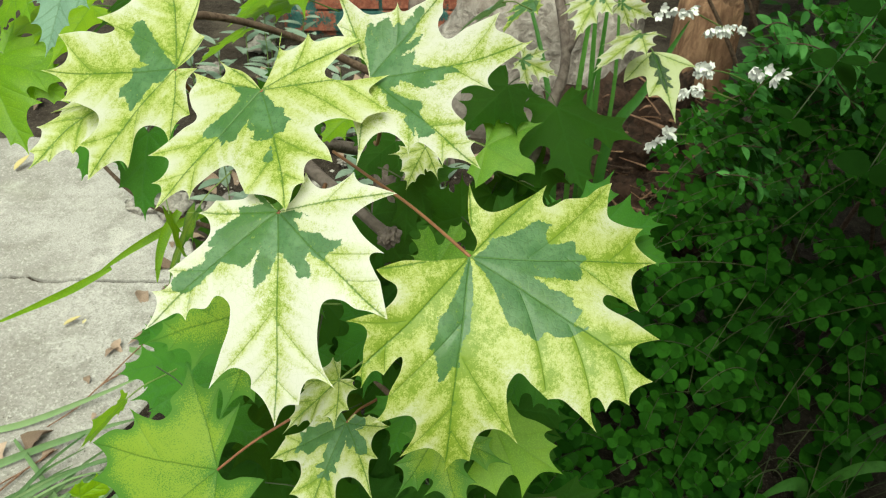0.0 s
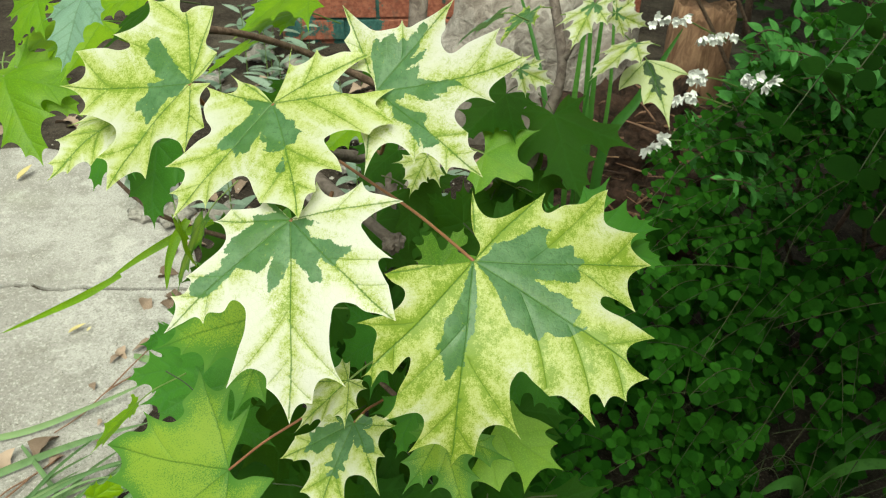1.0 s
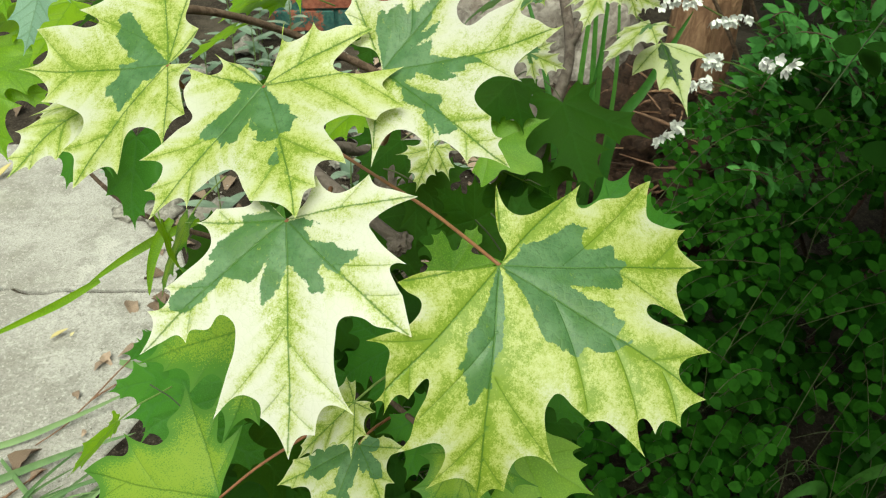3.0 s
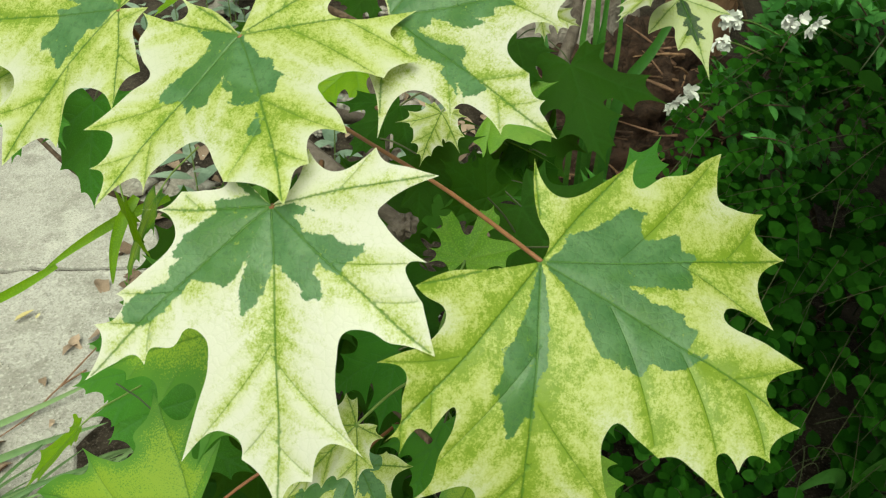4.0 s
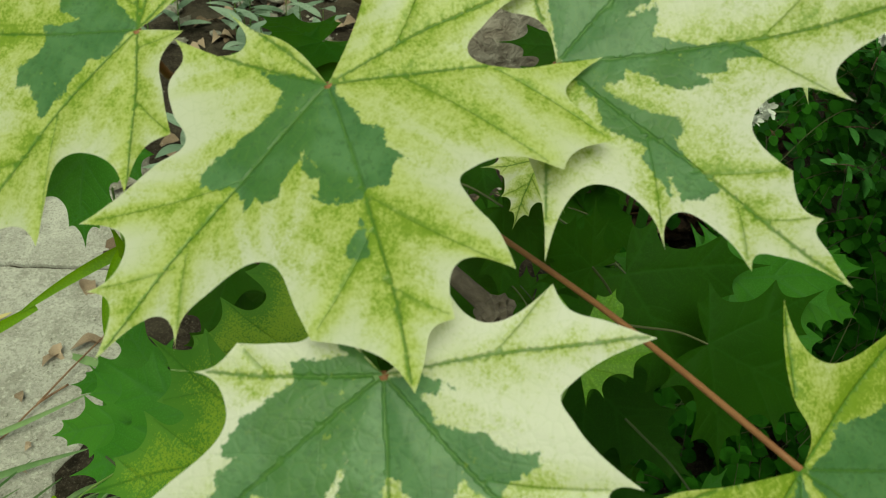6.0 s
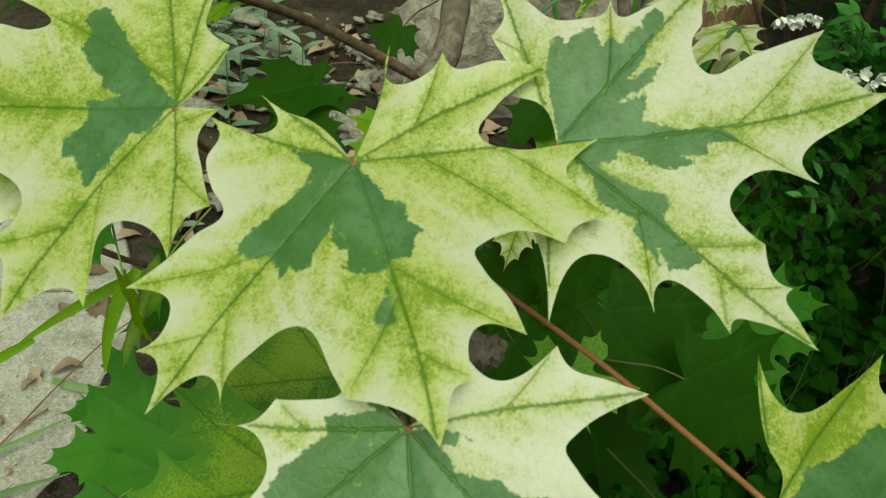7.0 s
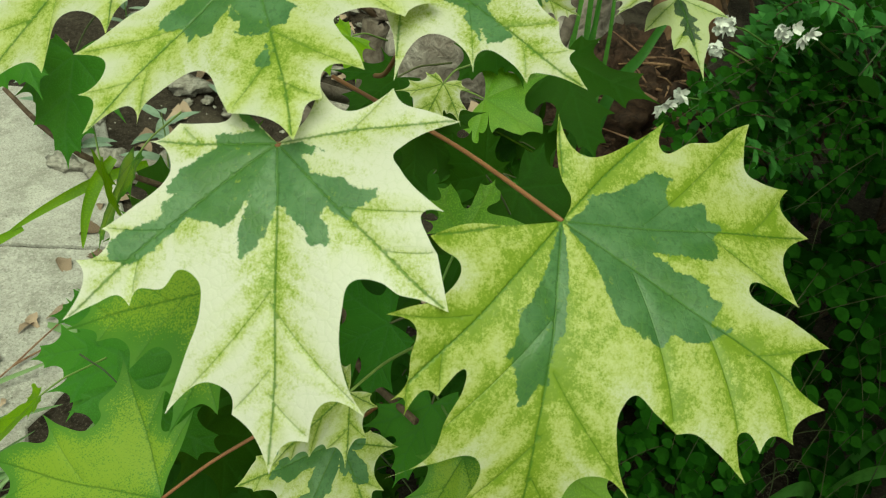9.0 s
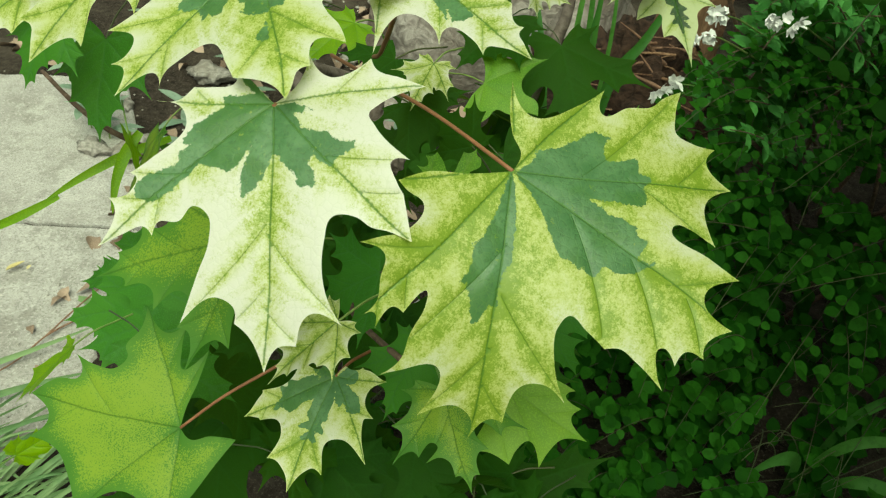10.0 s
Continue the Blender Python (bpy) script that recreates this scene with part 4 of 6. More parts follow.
leaf = part("leaf", leaf_mesh("leaf_blade", JAGGED_LEAF, FRESH, 0.0014, 9, 0.0, 0.05, 0.03, 0.0012), maple, frame_of((-0.0048, 0.4915, 0.6642), (0.491, 0.725, 0.484), (-0.101, -0.504, 0.858)), "small young leaf with jagged yellow-green lobes")
straight_stalk(leaf, (-0.0048, 0.4915, 0.6642), (-0.03, 0.46, 0.60), PETIOLE_GREEN, 0.0008)
leaf = part("leaf", leaf_mesh("leaf_blade", LOWER_LEAF, FRESH, 0.0016, 12, 0.0, 0.05, 0.03, 0.0012), maple, frame_of((0.0383, 0.4045, 0.5778), (0.35, -0.79, -0.503), (-0.162, -0.58, 0.798)), "fresh green leaf under the pale ones")
straight_stalk(leaf, (0.0383, 0.4045, 0.5778), (0.0, 0.45, 0.56), PETIOLE_GREEN, 0.0009)
leaf = part("leaf", leaf_mesh("leaf_blade", CORE_LEAF, CORED, 0.0016, 10, 0.10, 0.05, 0.03, 0.0014), maple, frame_of((0.2648, 0.957, 0.6401), (0.183, -0.813, -0.553), (-0.162, -0.58, 0.798)), "cream leaf with a dark green heart")
straight_stalk(leaf, (0.2648, 0.957, 0.6401), (0.235, 1.01, 0.66), PETIOLE_GREEN, 0.0008)


LIE = Vector((-0.162, -0.58, 0.798))
STYLES = {"pale": (VARIEGATED, 0.20, 0.30), "plain_pale": (VARIEGATED, 0.34, 0.0), "mottled": (VARIEGATED, 0.62, 0.55), "lime": (LIME, 0.0, 0.0), "green": (SHADED_GREEN, 0.0, 0.0), "shade": (SHADE, 0.0, 0.0),
          "bright": (BRIGHT, 0.0, 0.0), "bluish": (BLUISH, 0.0, 0.0)}
# base of the blade, tip of the middle lobe, turn about its axis, kind of leaf, breadth
OTHERS = [
    ((-0.23, 0.509, 0.795), (-0.275, 0.458, 0.777), 12, "plain_pale", 0.9),
    ((-0.133, 0.452, 0.653), (-0.234, 0.44, 0.621), 0, "lime", 1.2),
    ((-0.238, 0.664, 0.386), (-0.376, 0.627, 0.337), -10, "shade", 1.1),
    ((-0.249, 0.541, 0.471), (-0.167, 0.503, 0.421), 0, "shade", 1.0),
    ((-0.309, 0.535, 0.463), (-0.356, 0.504, 0.423), 40, "bright", 0.4),
    ((-0.066, 0.357, 0.677), (-0.104, 0.33, 0.657), 25, "plain_pale", 0.9),
    ((-0.047, 0.441, 0.639), (-0.093, 0.443, 0.607), 0, "shade", 1.2),
    ((-0.015, 0.595, 0.709), (-0.036, 0.558, 0.694), 0, "plain_pale", 1.0),
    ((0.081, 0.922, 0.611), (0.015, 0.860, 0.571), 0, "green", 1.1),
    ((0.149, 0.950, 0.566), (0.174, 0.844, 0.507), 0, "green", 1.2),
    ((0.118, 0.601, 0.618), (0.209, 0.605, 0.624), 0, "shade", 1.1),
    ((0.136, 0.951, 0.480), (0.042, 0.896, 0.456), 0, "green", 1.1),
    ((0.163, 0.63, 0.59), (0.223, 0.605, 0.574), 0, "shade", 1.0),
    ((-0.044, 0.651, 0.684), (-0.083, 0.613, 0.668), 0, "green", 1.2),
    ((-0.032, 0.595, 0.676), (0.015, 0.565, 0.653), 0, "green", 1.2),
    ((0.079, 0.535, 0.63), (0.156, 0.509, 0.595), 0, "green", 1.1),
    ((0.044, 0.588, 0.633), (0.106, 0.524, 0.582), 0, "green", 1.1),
    ((-0.29, 0.7, 0.666), (-0.305, 0.645, 0.593), 0, "shade", 0.9),
    ((-0.31, 0.663, 0.701), (-0.342, 0.627, 0.653), 0, "shade", 1.0),
    ((-0.396, 0.657, 0.759), (-0.356, 0.595, 0.709), 0, "bright", 1.2),
    ((-0.316, 0.707, 0.791), (-0.396, 0.672, 0.779), 10, "bright", 1.1),
    ((-0.289, 0.62, 0.843), (-0.304, 0.567, 0.806), 8, "bluish", 0.8),
    ((-0.146, 0.856, 0.773), (-0.222, 0.801, 0.751), 20, "bright", 1.0),
    ((-0.081, 0.724, 0.681), (-0.123, 0.686, 0.664), 0, "bright", 1.0),
    ((-0.263, 0.696, 0.81), (-0.304, 0.653, 0.786), 30, "green", 1.0),
    ((-0.004, 0.392, 0.585), (0.016, 0.338, 0.552), 0, "lime", 1.1),
    ((-0.02, 0.434, 0.579), (-0.041, 0.393, 0.541), 0, "shade", 1.1),
    ((0.068, 0.471, 0.579), (0.092, 0.437, 0.55), 0, "shade", 1.2),
    ((-0.266, 0.643, 0.607), (-0.247, 0.613, 0.568), 82, "bright", 0.9),
    ((-0.247, 0.661, 0.598), (-0.278, 0.619, 0.542), 45, "lime", 0.8),
    ((-0.303, 0.723, 0.381), (-0.384, 0.721, 0.378), 0, "shade", 1.2),
    ((-0.307, 0.686, 0.365), (-0.397, 0.674, 0.35), 0, "shade", 1.2),
    ((-0.317, 0.429, 0.456), (-0.28, 0.441, 0.472), 50, "bright", 0.6),
    ((0.192, 0.97, 0.709), (0.154, 0.921, 0.677), 30, "pale", 1.0),
    ((0.242, 0.94, 0.669), (0.176, 0.901, 0.65), 40, "pale", 0.9),
    ((0.104, 0.906, 0.723), (0.068, 0.874, 0.697), 40, "mottled", 1.0),
    ((0.089, 0.847, 0.678), (0.127, 0.834, 0.662), 40, "pale", 1.0),
    ((0.223, 0.983, 0.693), (0.268, 0.973, 0.679), 40, "pale", 1.0),
    ((-0.356, 0.679, 0.821), (-0.38, 0.653, 0.786), 10, "bright", 1.1),
    ((-0.289, 0.742, 0.805), (-0.337, 0.705, 0.789), 10, "bright", 1.0),
    ((-0.384, 0.662, 0.765), (-0.329, 0.637, 0.732), 10, "bright", 1.2),
    ((-0.214, 0.827, 0.719), (-0.258, 0.788, 0.7), 40, "bright", 0.9),
    ((-0.164, 0.867, 0.739), (-0.233, 0.835, 0.729), 30, "bright", 0.9),
    ((0.063, 0.836, 0.747), (0.007, 0.808, 0.727), 65, "bluish", 0.9),
    ((-0.146, 0.783, 0.679), (-0.229, 0.763, 0.673), 30, "green", 1.1),
    ((-0.164, 0.779, 0.671), (-0.128, 0.727, 0.644), 0, "green", 1.1),
    ((-0.077, 0.928, 0.662), (-0.103, 0.897, 0.636), 0, "green", 1.0),
    ((0.016, 0.566, 0.658), (-0.019, 0.57, 0.69), 0, "green", 1.1),
    ((0.11, 0.608, 0.613), (0.054, 0.573, 0.578), 0, "shade", 1.3),
    ((0.122, 0.631, 0.596), (0.179, 0.617, 0.588), 0, "green", 1.1),
    ((-0.121, 0.542, 0.623), (-0.217, 0.546, 0.613), 0, "lime", 1.2),
    ((-0.107, 0.491, 0.572), (-0.107, 0.468, 0.542), 0, "shade", 1.1),
    ((-0.065, 0.61, 0.63), (-0.022, 0.563, 0.601), 0, "green", 1.1),
    ((-0.144, 0.499, 0.516), (-0.185, 0.514, 0.536), 0, "green", 1.0),
]
shapes = {}
leaf_rng = random.Random(11)
for i, (base, tip, turn, style, breadth) in enumerate(OTHERS):
    base, tip = Vector(base), Vector(tip)
    mat, speck, heart = STYLES[style]
    key = (style, breadth, i % 3)
    if key not in shapes:
        r2 = random.Random(i)
        lobes = []
        for a, l, teeth, bay, g in COMMON:
            g = tuple(heart * r2.uniform(0.2, 1.5) for _ in g)
            w = breadth if a else 1.0
            lobes.append((a + r2.uniform(-5, 5), l * w * r2.uniform(0.92, 1.08), [(u * r2.uniform(0.94, 1.05), v * r2.uniform(0.85, 1.15)) for u, v in teeth],
                          bay and (bay[0] + r2.uniform(-2, 2), bay[1] * r2.uniform(0.92, 1.1)), g))
        shapes[key] = leaf_mesh("leaf_blade", lobes, mat, 0.0015 if speck or style == "lime" else 0.0022, i, speck, 0.05 if style in ("green", "shade") else 0.14, r2.uniform(0.1, 0.5), 0.0025)
    along = tip - base
    z = (LIE - along.normalized() * LIE.dot(along.normalized())).normalized()
    z = Matrix.Rotation(radians(turn), 3, along.normalized()) @ z
    m = frame_of(base, along, z) @ Matrix.Scale(along.length / 0.10, 4)
    names = {"plain_pale": "small cream and lime leaf", "pale": "cream and green variegated leaf", "mottled": "mottled green and cream leaf", "lime": "yellow-green leaf",
             "green": "plain maple leaf with shade put into its dark green", "shade": "mid-green leaf under the pale ones", "bright": "bright fresh green leaf", "bluish": "dull blue-green leaf"}
    leaf = part("leaf", shapes[key], maple, m, names[style])
    end = base - along.normalized() * leaf_rng.uniform(0.04, 0.07) + Vector((0.0, 0.02, -0.035))
    straight_stalk(leaf, base, end, SHOOT if style in ("green", "shade") else PETIOLE_GREEN, 0.0007)

# plain leaves lower down, in the others' shade; their colour is darkened for it
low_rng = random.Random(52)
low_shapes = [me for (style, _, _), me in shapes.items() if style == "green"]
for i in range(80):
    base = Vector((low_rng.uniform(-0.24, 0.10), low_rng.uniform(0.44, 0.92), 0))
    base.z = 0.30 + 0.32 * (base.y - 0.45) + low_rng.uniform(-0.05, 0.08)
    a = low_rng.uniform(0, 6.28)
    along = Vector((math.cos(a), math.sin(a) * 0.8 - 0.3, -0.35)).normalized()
    leaf = part("leaf", low_rng.choice(low_shapes), maple, frame_of(base, along, LIE + Vector((low_rng.gauss(0, 0.2), low_rng.gauss(0, 0.2), 0))) @ Matrix.Scale(low_rng.uniform(0.7, 1.15), 4), "plain maple leaf with shade put into its dark green")
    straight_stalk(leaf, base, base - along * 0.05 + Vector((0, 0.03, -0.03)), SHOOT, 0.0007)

# ---- ground ----
def ground_mesh():
    """One sheet, finely uneven near the plants and flat to the horizon."""
    xs = np.unique(np.concatenate([[-400, -60, -12, -5], np.linspace(-2.6, 2.6, 70), [5, 12, 60, 400]]))
    ys = np.unique(np.concatenate([[-400, -60, -12, -4, -1], np.linspace(-0.2, 4.0, 60), [6, 12, 60, 400]]))
    verts = []
    for y in ys:
        for x in xs:
            z = -0.003 if x < -0.42 else -0.010
            if abs(x) < 2.7 and -0.3 < y < 4.1:
                k = 0.12 if x < -0.42 else 1.0
                z += k * (0.014 * noise.noise((x * 4, y * 4, 0)) + 0.010 * noise.noise((x * 13, y * 13, 3)))
            verts.append((x, y, z))
    w = len(xs)
    faces = [(j * w + i, j * w + i + 1, (j + 1) * w + i + 1, (j + 1) * w + i) for j in range(len(ys) - 1) for i in range(w - 1)]
    return mesh("ground", verts, faces, SOIL)


ground = part("ground", ground_mesh(), None)
tagged(ground, "dry brown garden soil with grit and litter", "ground", kind="structure")


def jagged(a, b, n, amp, seed):
    """A broken line from a to b."""
    a, b = Vector(a), Vector(b)
    side = Vector((-(b - a).y, (b - a).x)).normalized()
    pts = []
    for i in range(n + 1):
        t = i / n
        off = amp * (noise.noise((t * 5, seed, 0)) + 0.5 * noise.noise((t * 17, seed, 5)) + 0.5 * noise.noise((t * 61, seed, 2)))
        pts.append(a.lerp(b, t) + side * off * min(1, 8 * t * (1 - t)))
    return pts


def slab(name, outline, top, bottom, mat):
    """A thick plate with a worn, slightly rounded rim."""
    bm = bmesh.new()
    c = sum(outline, Vector((0, 0))) / len(outline)
    rim = [bm.verts.new((p.x, p.y, top - 0.004)) for p in outline]
    inner = [bm.verts.new((*(p + (c - p).normalized() * 0.004), top)) for p in outline]
    low = [bm.verts.new((p.x, p.y, bottom)) for p in outline]
    n = len(outline)
    for i in range(n):
        j = (i + 1) % n
        bm.faces.new((rim[i], rim[j], inner[j], inner[i]))
        bm.faces.new((low[i], low[j], rim[j], rim[i]))
    bm.faces.new(inner)
    bmesh.ops.recalc_face_normals(bm, faces=bm.faces)
    me = bpy.data.meshes.new(name)
    bm.to_mesh(me)
    bm.free()
    me.materials.append(mat)
    return me


path = thing("pavement", (-0.9, 1.3, 0.0), "cracked pale grey concrete garden path", "path", kind="structure")
EDGE_FAR = jagged((-0.72, 1.86), (-2.6, 1.95), 26, 0.03, 2)
CRACK = jagged((-0.50, 1.275), (-2.6, 1.37), 110, 0.030, 7)
EDGE_NEAR = jagged((-0.49, 1.19), (-0.61, 0.40), 40, 0.030, 9) + [Vector((-2.6, 0.40))]
gap = Vector((0, 0.0034))
part("slab", slab("slab", [p + gap for p in CRACK] + EDGE_FAR[::-1], 0.004, -0.07, CONCRETE), path)
part("slab", slab("slab", [p - gap for p in CRACK[::-1]] + EDGE_NEAR, 0.002, -0.07, CONCRETE), path)


# ---- shrubs ----
def blade_leaf(name, length, width, mat, point=1.0, fold=0.15, bend=0.1, n=5):
    """A small simple leaf along x: two rows of faces folded at the midrib."""
    verts, faces = [], []
    for i in range(n + 1):
        t = i / n
        w = width * 0.5 * (math.sin(math.pi * t ** 0.8) ** point if 0 < t < 1 else 0.0)
        z = -bend * length * t * t
        verts += [(length * t, -w, z + fold * w), (length * t, 0, z), (length * t, w, z + fold * w)]
    for i in range(n):
        a, b = i * 3, i * 3 + 3
        faces += [(a, a + 1, b + 1, b), (a + 1, a + 2, b + 2, b + 1)]
    return mesh(name, verts, faces, mat)


def bend_line(a, b, rise, n=6):
    a, b = Vector(a), Vector(b)
    return [a.lerp(b, i / n) + Vector((0, 0, rise * 4 * (i / n) * (1 - i / n))) for i in range(n + 1)]


def clear_of_stump(p):
    """The shrubs' leaves slope down towards the stump and leave it open."""
    return p.z > 1.05 - 1.035 * p.y + 1.55 * p.x and p.x < 0.41 * p.y


def shrub(root, sprays, leaf_near, leaf_mass, size, pairs, near_y, stem_mat, seed, flat=0.7, stem_r=0.0022, sky=0.75, bare=None, fine=False):
    """Arching sprays with leaves in pairs; the near leaves are parts, the rest one mass."""
    rng = random.Random(seed)
    verts, faces, near = [], [], []
    src = [v.co.copy() for v in leaf_mass.vertices]
    src_f = [tuple(p.vertices) for p in leaf_mass.polygons]
    for a, b, rise in sprays:
        if clear_of_stump(Vector(b)):
            continue
        line = bend_line(a, b, rise)
        part("stem", tube("stem", line, stem_r, stem_r * 0.35, stem_mat, 5), root)
        for k in range(pairs):
            t = 0.22 + 0.78 * (k + rng.uniform(0, 0.6)) / pairs
            f = min(t, 0.999) * (len(line) - 1)
            i = int(f)
            p = line[i].lerp(line[i + 1], f - i)
            d = (line[i + 1] - line[i]).normalized()
            up = Vector((rng.gauss(0, 0.35), rng.gauss(-0.45, 0.35), sky)).normalized()
            side = d.cross(up).normalized()
            for s in (-1, 1):
                if rng.random() < 0.12 or (bare and bare(p)):
                    continue
                out = (side * s + d * rng.uniform(0.1, 0.8) + up * rng.gauss(0, 0.25)).normalized()
                m = frame_of(p, out, up + Vector((rng.gauss(0, 0.3), rng.gauss(0, 0.3), 0))) @ Matrix.Scale(size * rng.uniform(0.6, 1.15) * (1 - 0.35 * t * t) * (0.68 if fine and p.z > 0.33 else 1.0), 4)
                if p.y < near_y and len(near) < 300:
                    near.append(m)
                else:
                    o = len(verts)
                    verts += [m @ v for v in src]
                    faces += [tuple(o + i for i in q) for q in src_f]
    for m in near:
        part("leaf", leaf_near, root, m)
    mass = part("foliage", mesh("foliage", verts, faces, leaf_mass.materials[0]), root)
    tagged(mass, "dense mass of small leaves", kind="stuff")


round_leaf = blade_leaf("round_leaf", 1.0, 0.82, ROUND_LEAF, 0.6, 0.12, 0.12, 6)
round_mass = blade_leaf("round_leaf_mass", 1.0, 0.82, ROUND_LEAF_MASS, 0.6, 0.12, 0.12, 5)
snowberry = thing("round_leaved_shrub", (0.85, 1.15, 0.0), "dense low shrub of small round dark green leaves", "shrub")
rng = random.Random(21)
sprays = []
for i in range(210):
    z = rng.uniform(0.10, 0.56)
    x = rng.uniform(0.24, 1.05) + 0.12 * max(0, 0.3 - z)
    y = 0.47 + 0.95 * z + abs(rng.gauss(0, 0.09))
    start = (x + rng.uniform(0.10, 0.34), y + rng.uniform(0.10, 0.32), max(0.0, z - rng.uniform(0.0, 0.22)))
    sprays.append((start, (x, y, z), rng.uniform(0.01, 0.05)))
for i in range(120):
    z = rng.uniform(0.04, 0.30)
    x = rng.uniform(-0.06, 0.75)
    y = 0.52 + 0.75 * z + rng.uniform(0.0, 0.42) - 0.12 * max(0.0, x - 0.2)
    start = (x + rng.uniform(0.05, 0.25), y + rng.uniform(0.05, 0.25), max(0.0, z - rng.uniform(0.05, 0.2)))
    sprays.append((start, (x, y, z), rng.uniform(0.01, 0.05)))
for i in range(170):
    x, y, z = rng.uniform(-0.12, 0.55), rng.uniform(0.55, 1.15), rng.uniform(0.03, 0.16)
    sprays.append(((x + rng.uniform(0.02, 0.15), y + rng.uniform(0.02, 0.15), 0.0), (x, y, z), rng.uniform(0.01, 0.04)))
for i in range(130):
    z = rng.uniform(0.36, 0.62)
    x = rng.uniform(0.27, 0.95)
    y = 0.52 + 0.95 * z + rng.uniform(0.0, 0.15)
    sprays.append(((x + rng.uniform(0.1, 0.3), y + rng.uniform(0.1, 0.3), z - rng.uniform(0.0, 0.2)), (x, y, z), rng.uniform(0.01, 0.04)))
sprays.sort(key=lambda s: s[1][1])
shrub(snowberry, sprays, round_leaf, round_mass, 0.030, 11, 0.86, SHOOT, 5, stem_r=0.0011, fine=True, bare=lambda p: clear_of_stump(p) or (p.x > 0.38 and p.y < 0.74 and 0.10 < p.z < 0.28) or (p.x > 0.34 and p.y < 0.92 and noise.noise(p * 11) > 0.06))
for i in range(9):
    a = (0.85 + rng.uniform(-0.2, 0.2), 1.15 + rng.uniform(-0.15, 0.15), -0.02)
    b = (a[0] + rng.uniform(-0.3, 0.2), a[1] + rng.uniform(-0.3, 0.1), rng.uniform(0.3, 0.5))
    part("stem", tube("stem", bend_line(a, b, 0.05), 0.005, 0.003, TWIG, 6), snowberry)

# overhanging sprays of the same shrub; a darker green carries their shade
shaded_round_leaf = blade_leaf("shaded_round_leaf", 1.0, 0.92, SHADED_ROUND_LEAF, 0.55, 0.08, 0.12, 7)
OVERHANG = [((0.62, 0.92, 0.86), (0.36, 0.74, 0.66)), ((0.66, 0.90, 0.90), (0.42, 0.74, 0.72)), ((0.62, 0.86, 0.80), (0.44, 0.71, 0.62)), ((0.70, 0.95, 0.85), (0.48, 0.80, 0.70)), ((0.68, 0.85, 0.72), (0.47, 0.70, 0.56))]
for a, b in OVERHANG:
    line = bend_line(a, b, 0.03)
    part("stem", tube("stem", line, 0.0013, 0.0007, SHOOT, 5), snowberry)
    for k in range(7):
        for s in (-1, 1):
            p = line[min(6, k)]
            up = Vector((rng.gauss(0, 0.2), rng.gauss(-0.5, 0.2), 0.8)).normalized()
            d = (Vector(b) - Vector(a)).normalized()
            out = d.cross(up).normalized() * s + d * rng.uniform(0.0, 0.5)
            part("leaf", shaded_round_leaf, snowberry, frame_of(p, out, up) @ Matrix.Scale(rng.uniform(0.024, 0.036), 4))

oval_leaf = blade_leaf("oval_leaf", 1.0, 0.46, OVAL_LEAF, 0.85, 0.22, 0.18, 6)
oval_mass = blade_leaf("oval_leaf_mass", 1.0, 0.46, OVAL_LEAF_MASS, 0.85, 0.22, 0.18, 5)
blossom_shrub = thing("flowering_shrub", (0.95, 1.55, 0.0), "green shrub with sprays of small white blossom", "shrub")
sprays = []
for i in range(110):
    x = rng.uniform(0.36, 1.25)
    y = 1.05 + rng.uniform(0, 0.55)
    z = 0.40 + (y - 1.0) * 0.25 + rng.uniform(0, 0.42) + 0.15 * max(0, x - 0.6)
    start = (x + rng.uniform(0.08, 0.25), y + rng.uniform(0.08, 0.25), z - rng.uniform(0.05, 0.25))
    sprays.append((start, (x, y, z), rng.uniform(0.0, 0.04)))
for i in range(120):
    x, z = rng.uniform(0.40, 0.86), rng.uniform(0.34, 0.62)
    y = 0.98 + 0.35 * (x - 0.4) + rng.uniform(0.0, 0.25)
    sprays.append(((x + rng.uniform(0.08, 0.25), y + rng.uniform(0.08, 0.25), z - rng.uniform(0.05, 0.2)), (x, y, z), rng.uniform(0.0, 0.03)))
sprays.sort(key=lambda s: s[1][1])
shrub(blossom_shrub, sprays, oval_leaf, oval_mass, 0.038, 9, 1.22, TWIG, 6, bare=lambda p: clear_of_stump(p))
for i in range(8):
    a = (0.95 + rng.uniform(-0.2, 0.2), 1.55 + rng.uniform(-0.15, 0.15), -0.02)
    b = (a[0] + rng.uniform(-0.35, 0.25), a[1] + rng.uniform(-0.3, 0.1), rng.uniform(0.4, 0.7))
    part("stem", tube("stem", bend_line(a, b, 0.05), 0.006, 0.003, TWIG, 6), blossom_shrub)


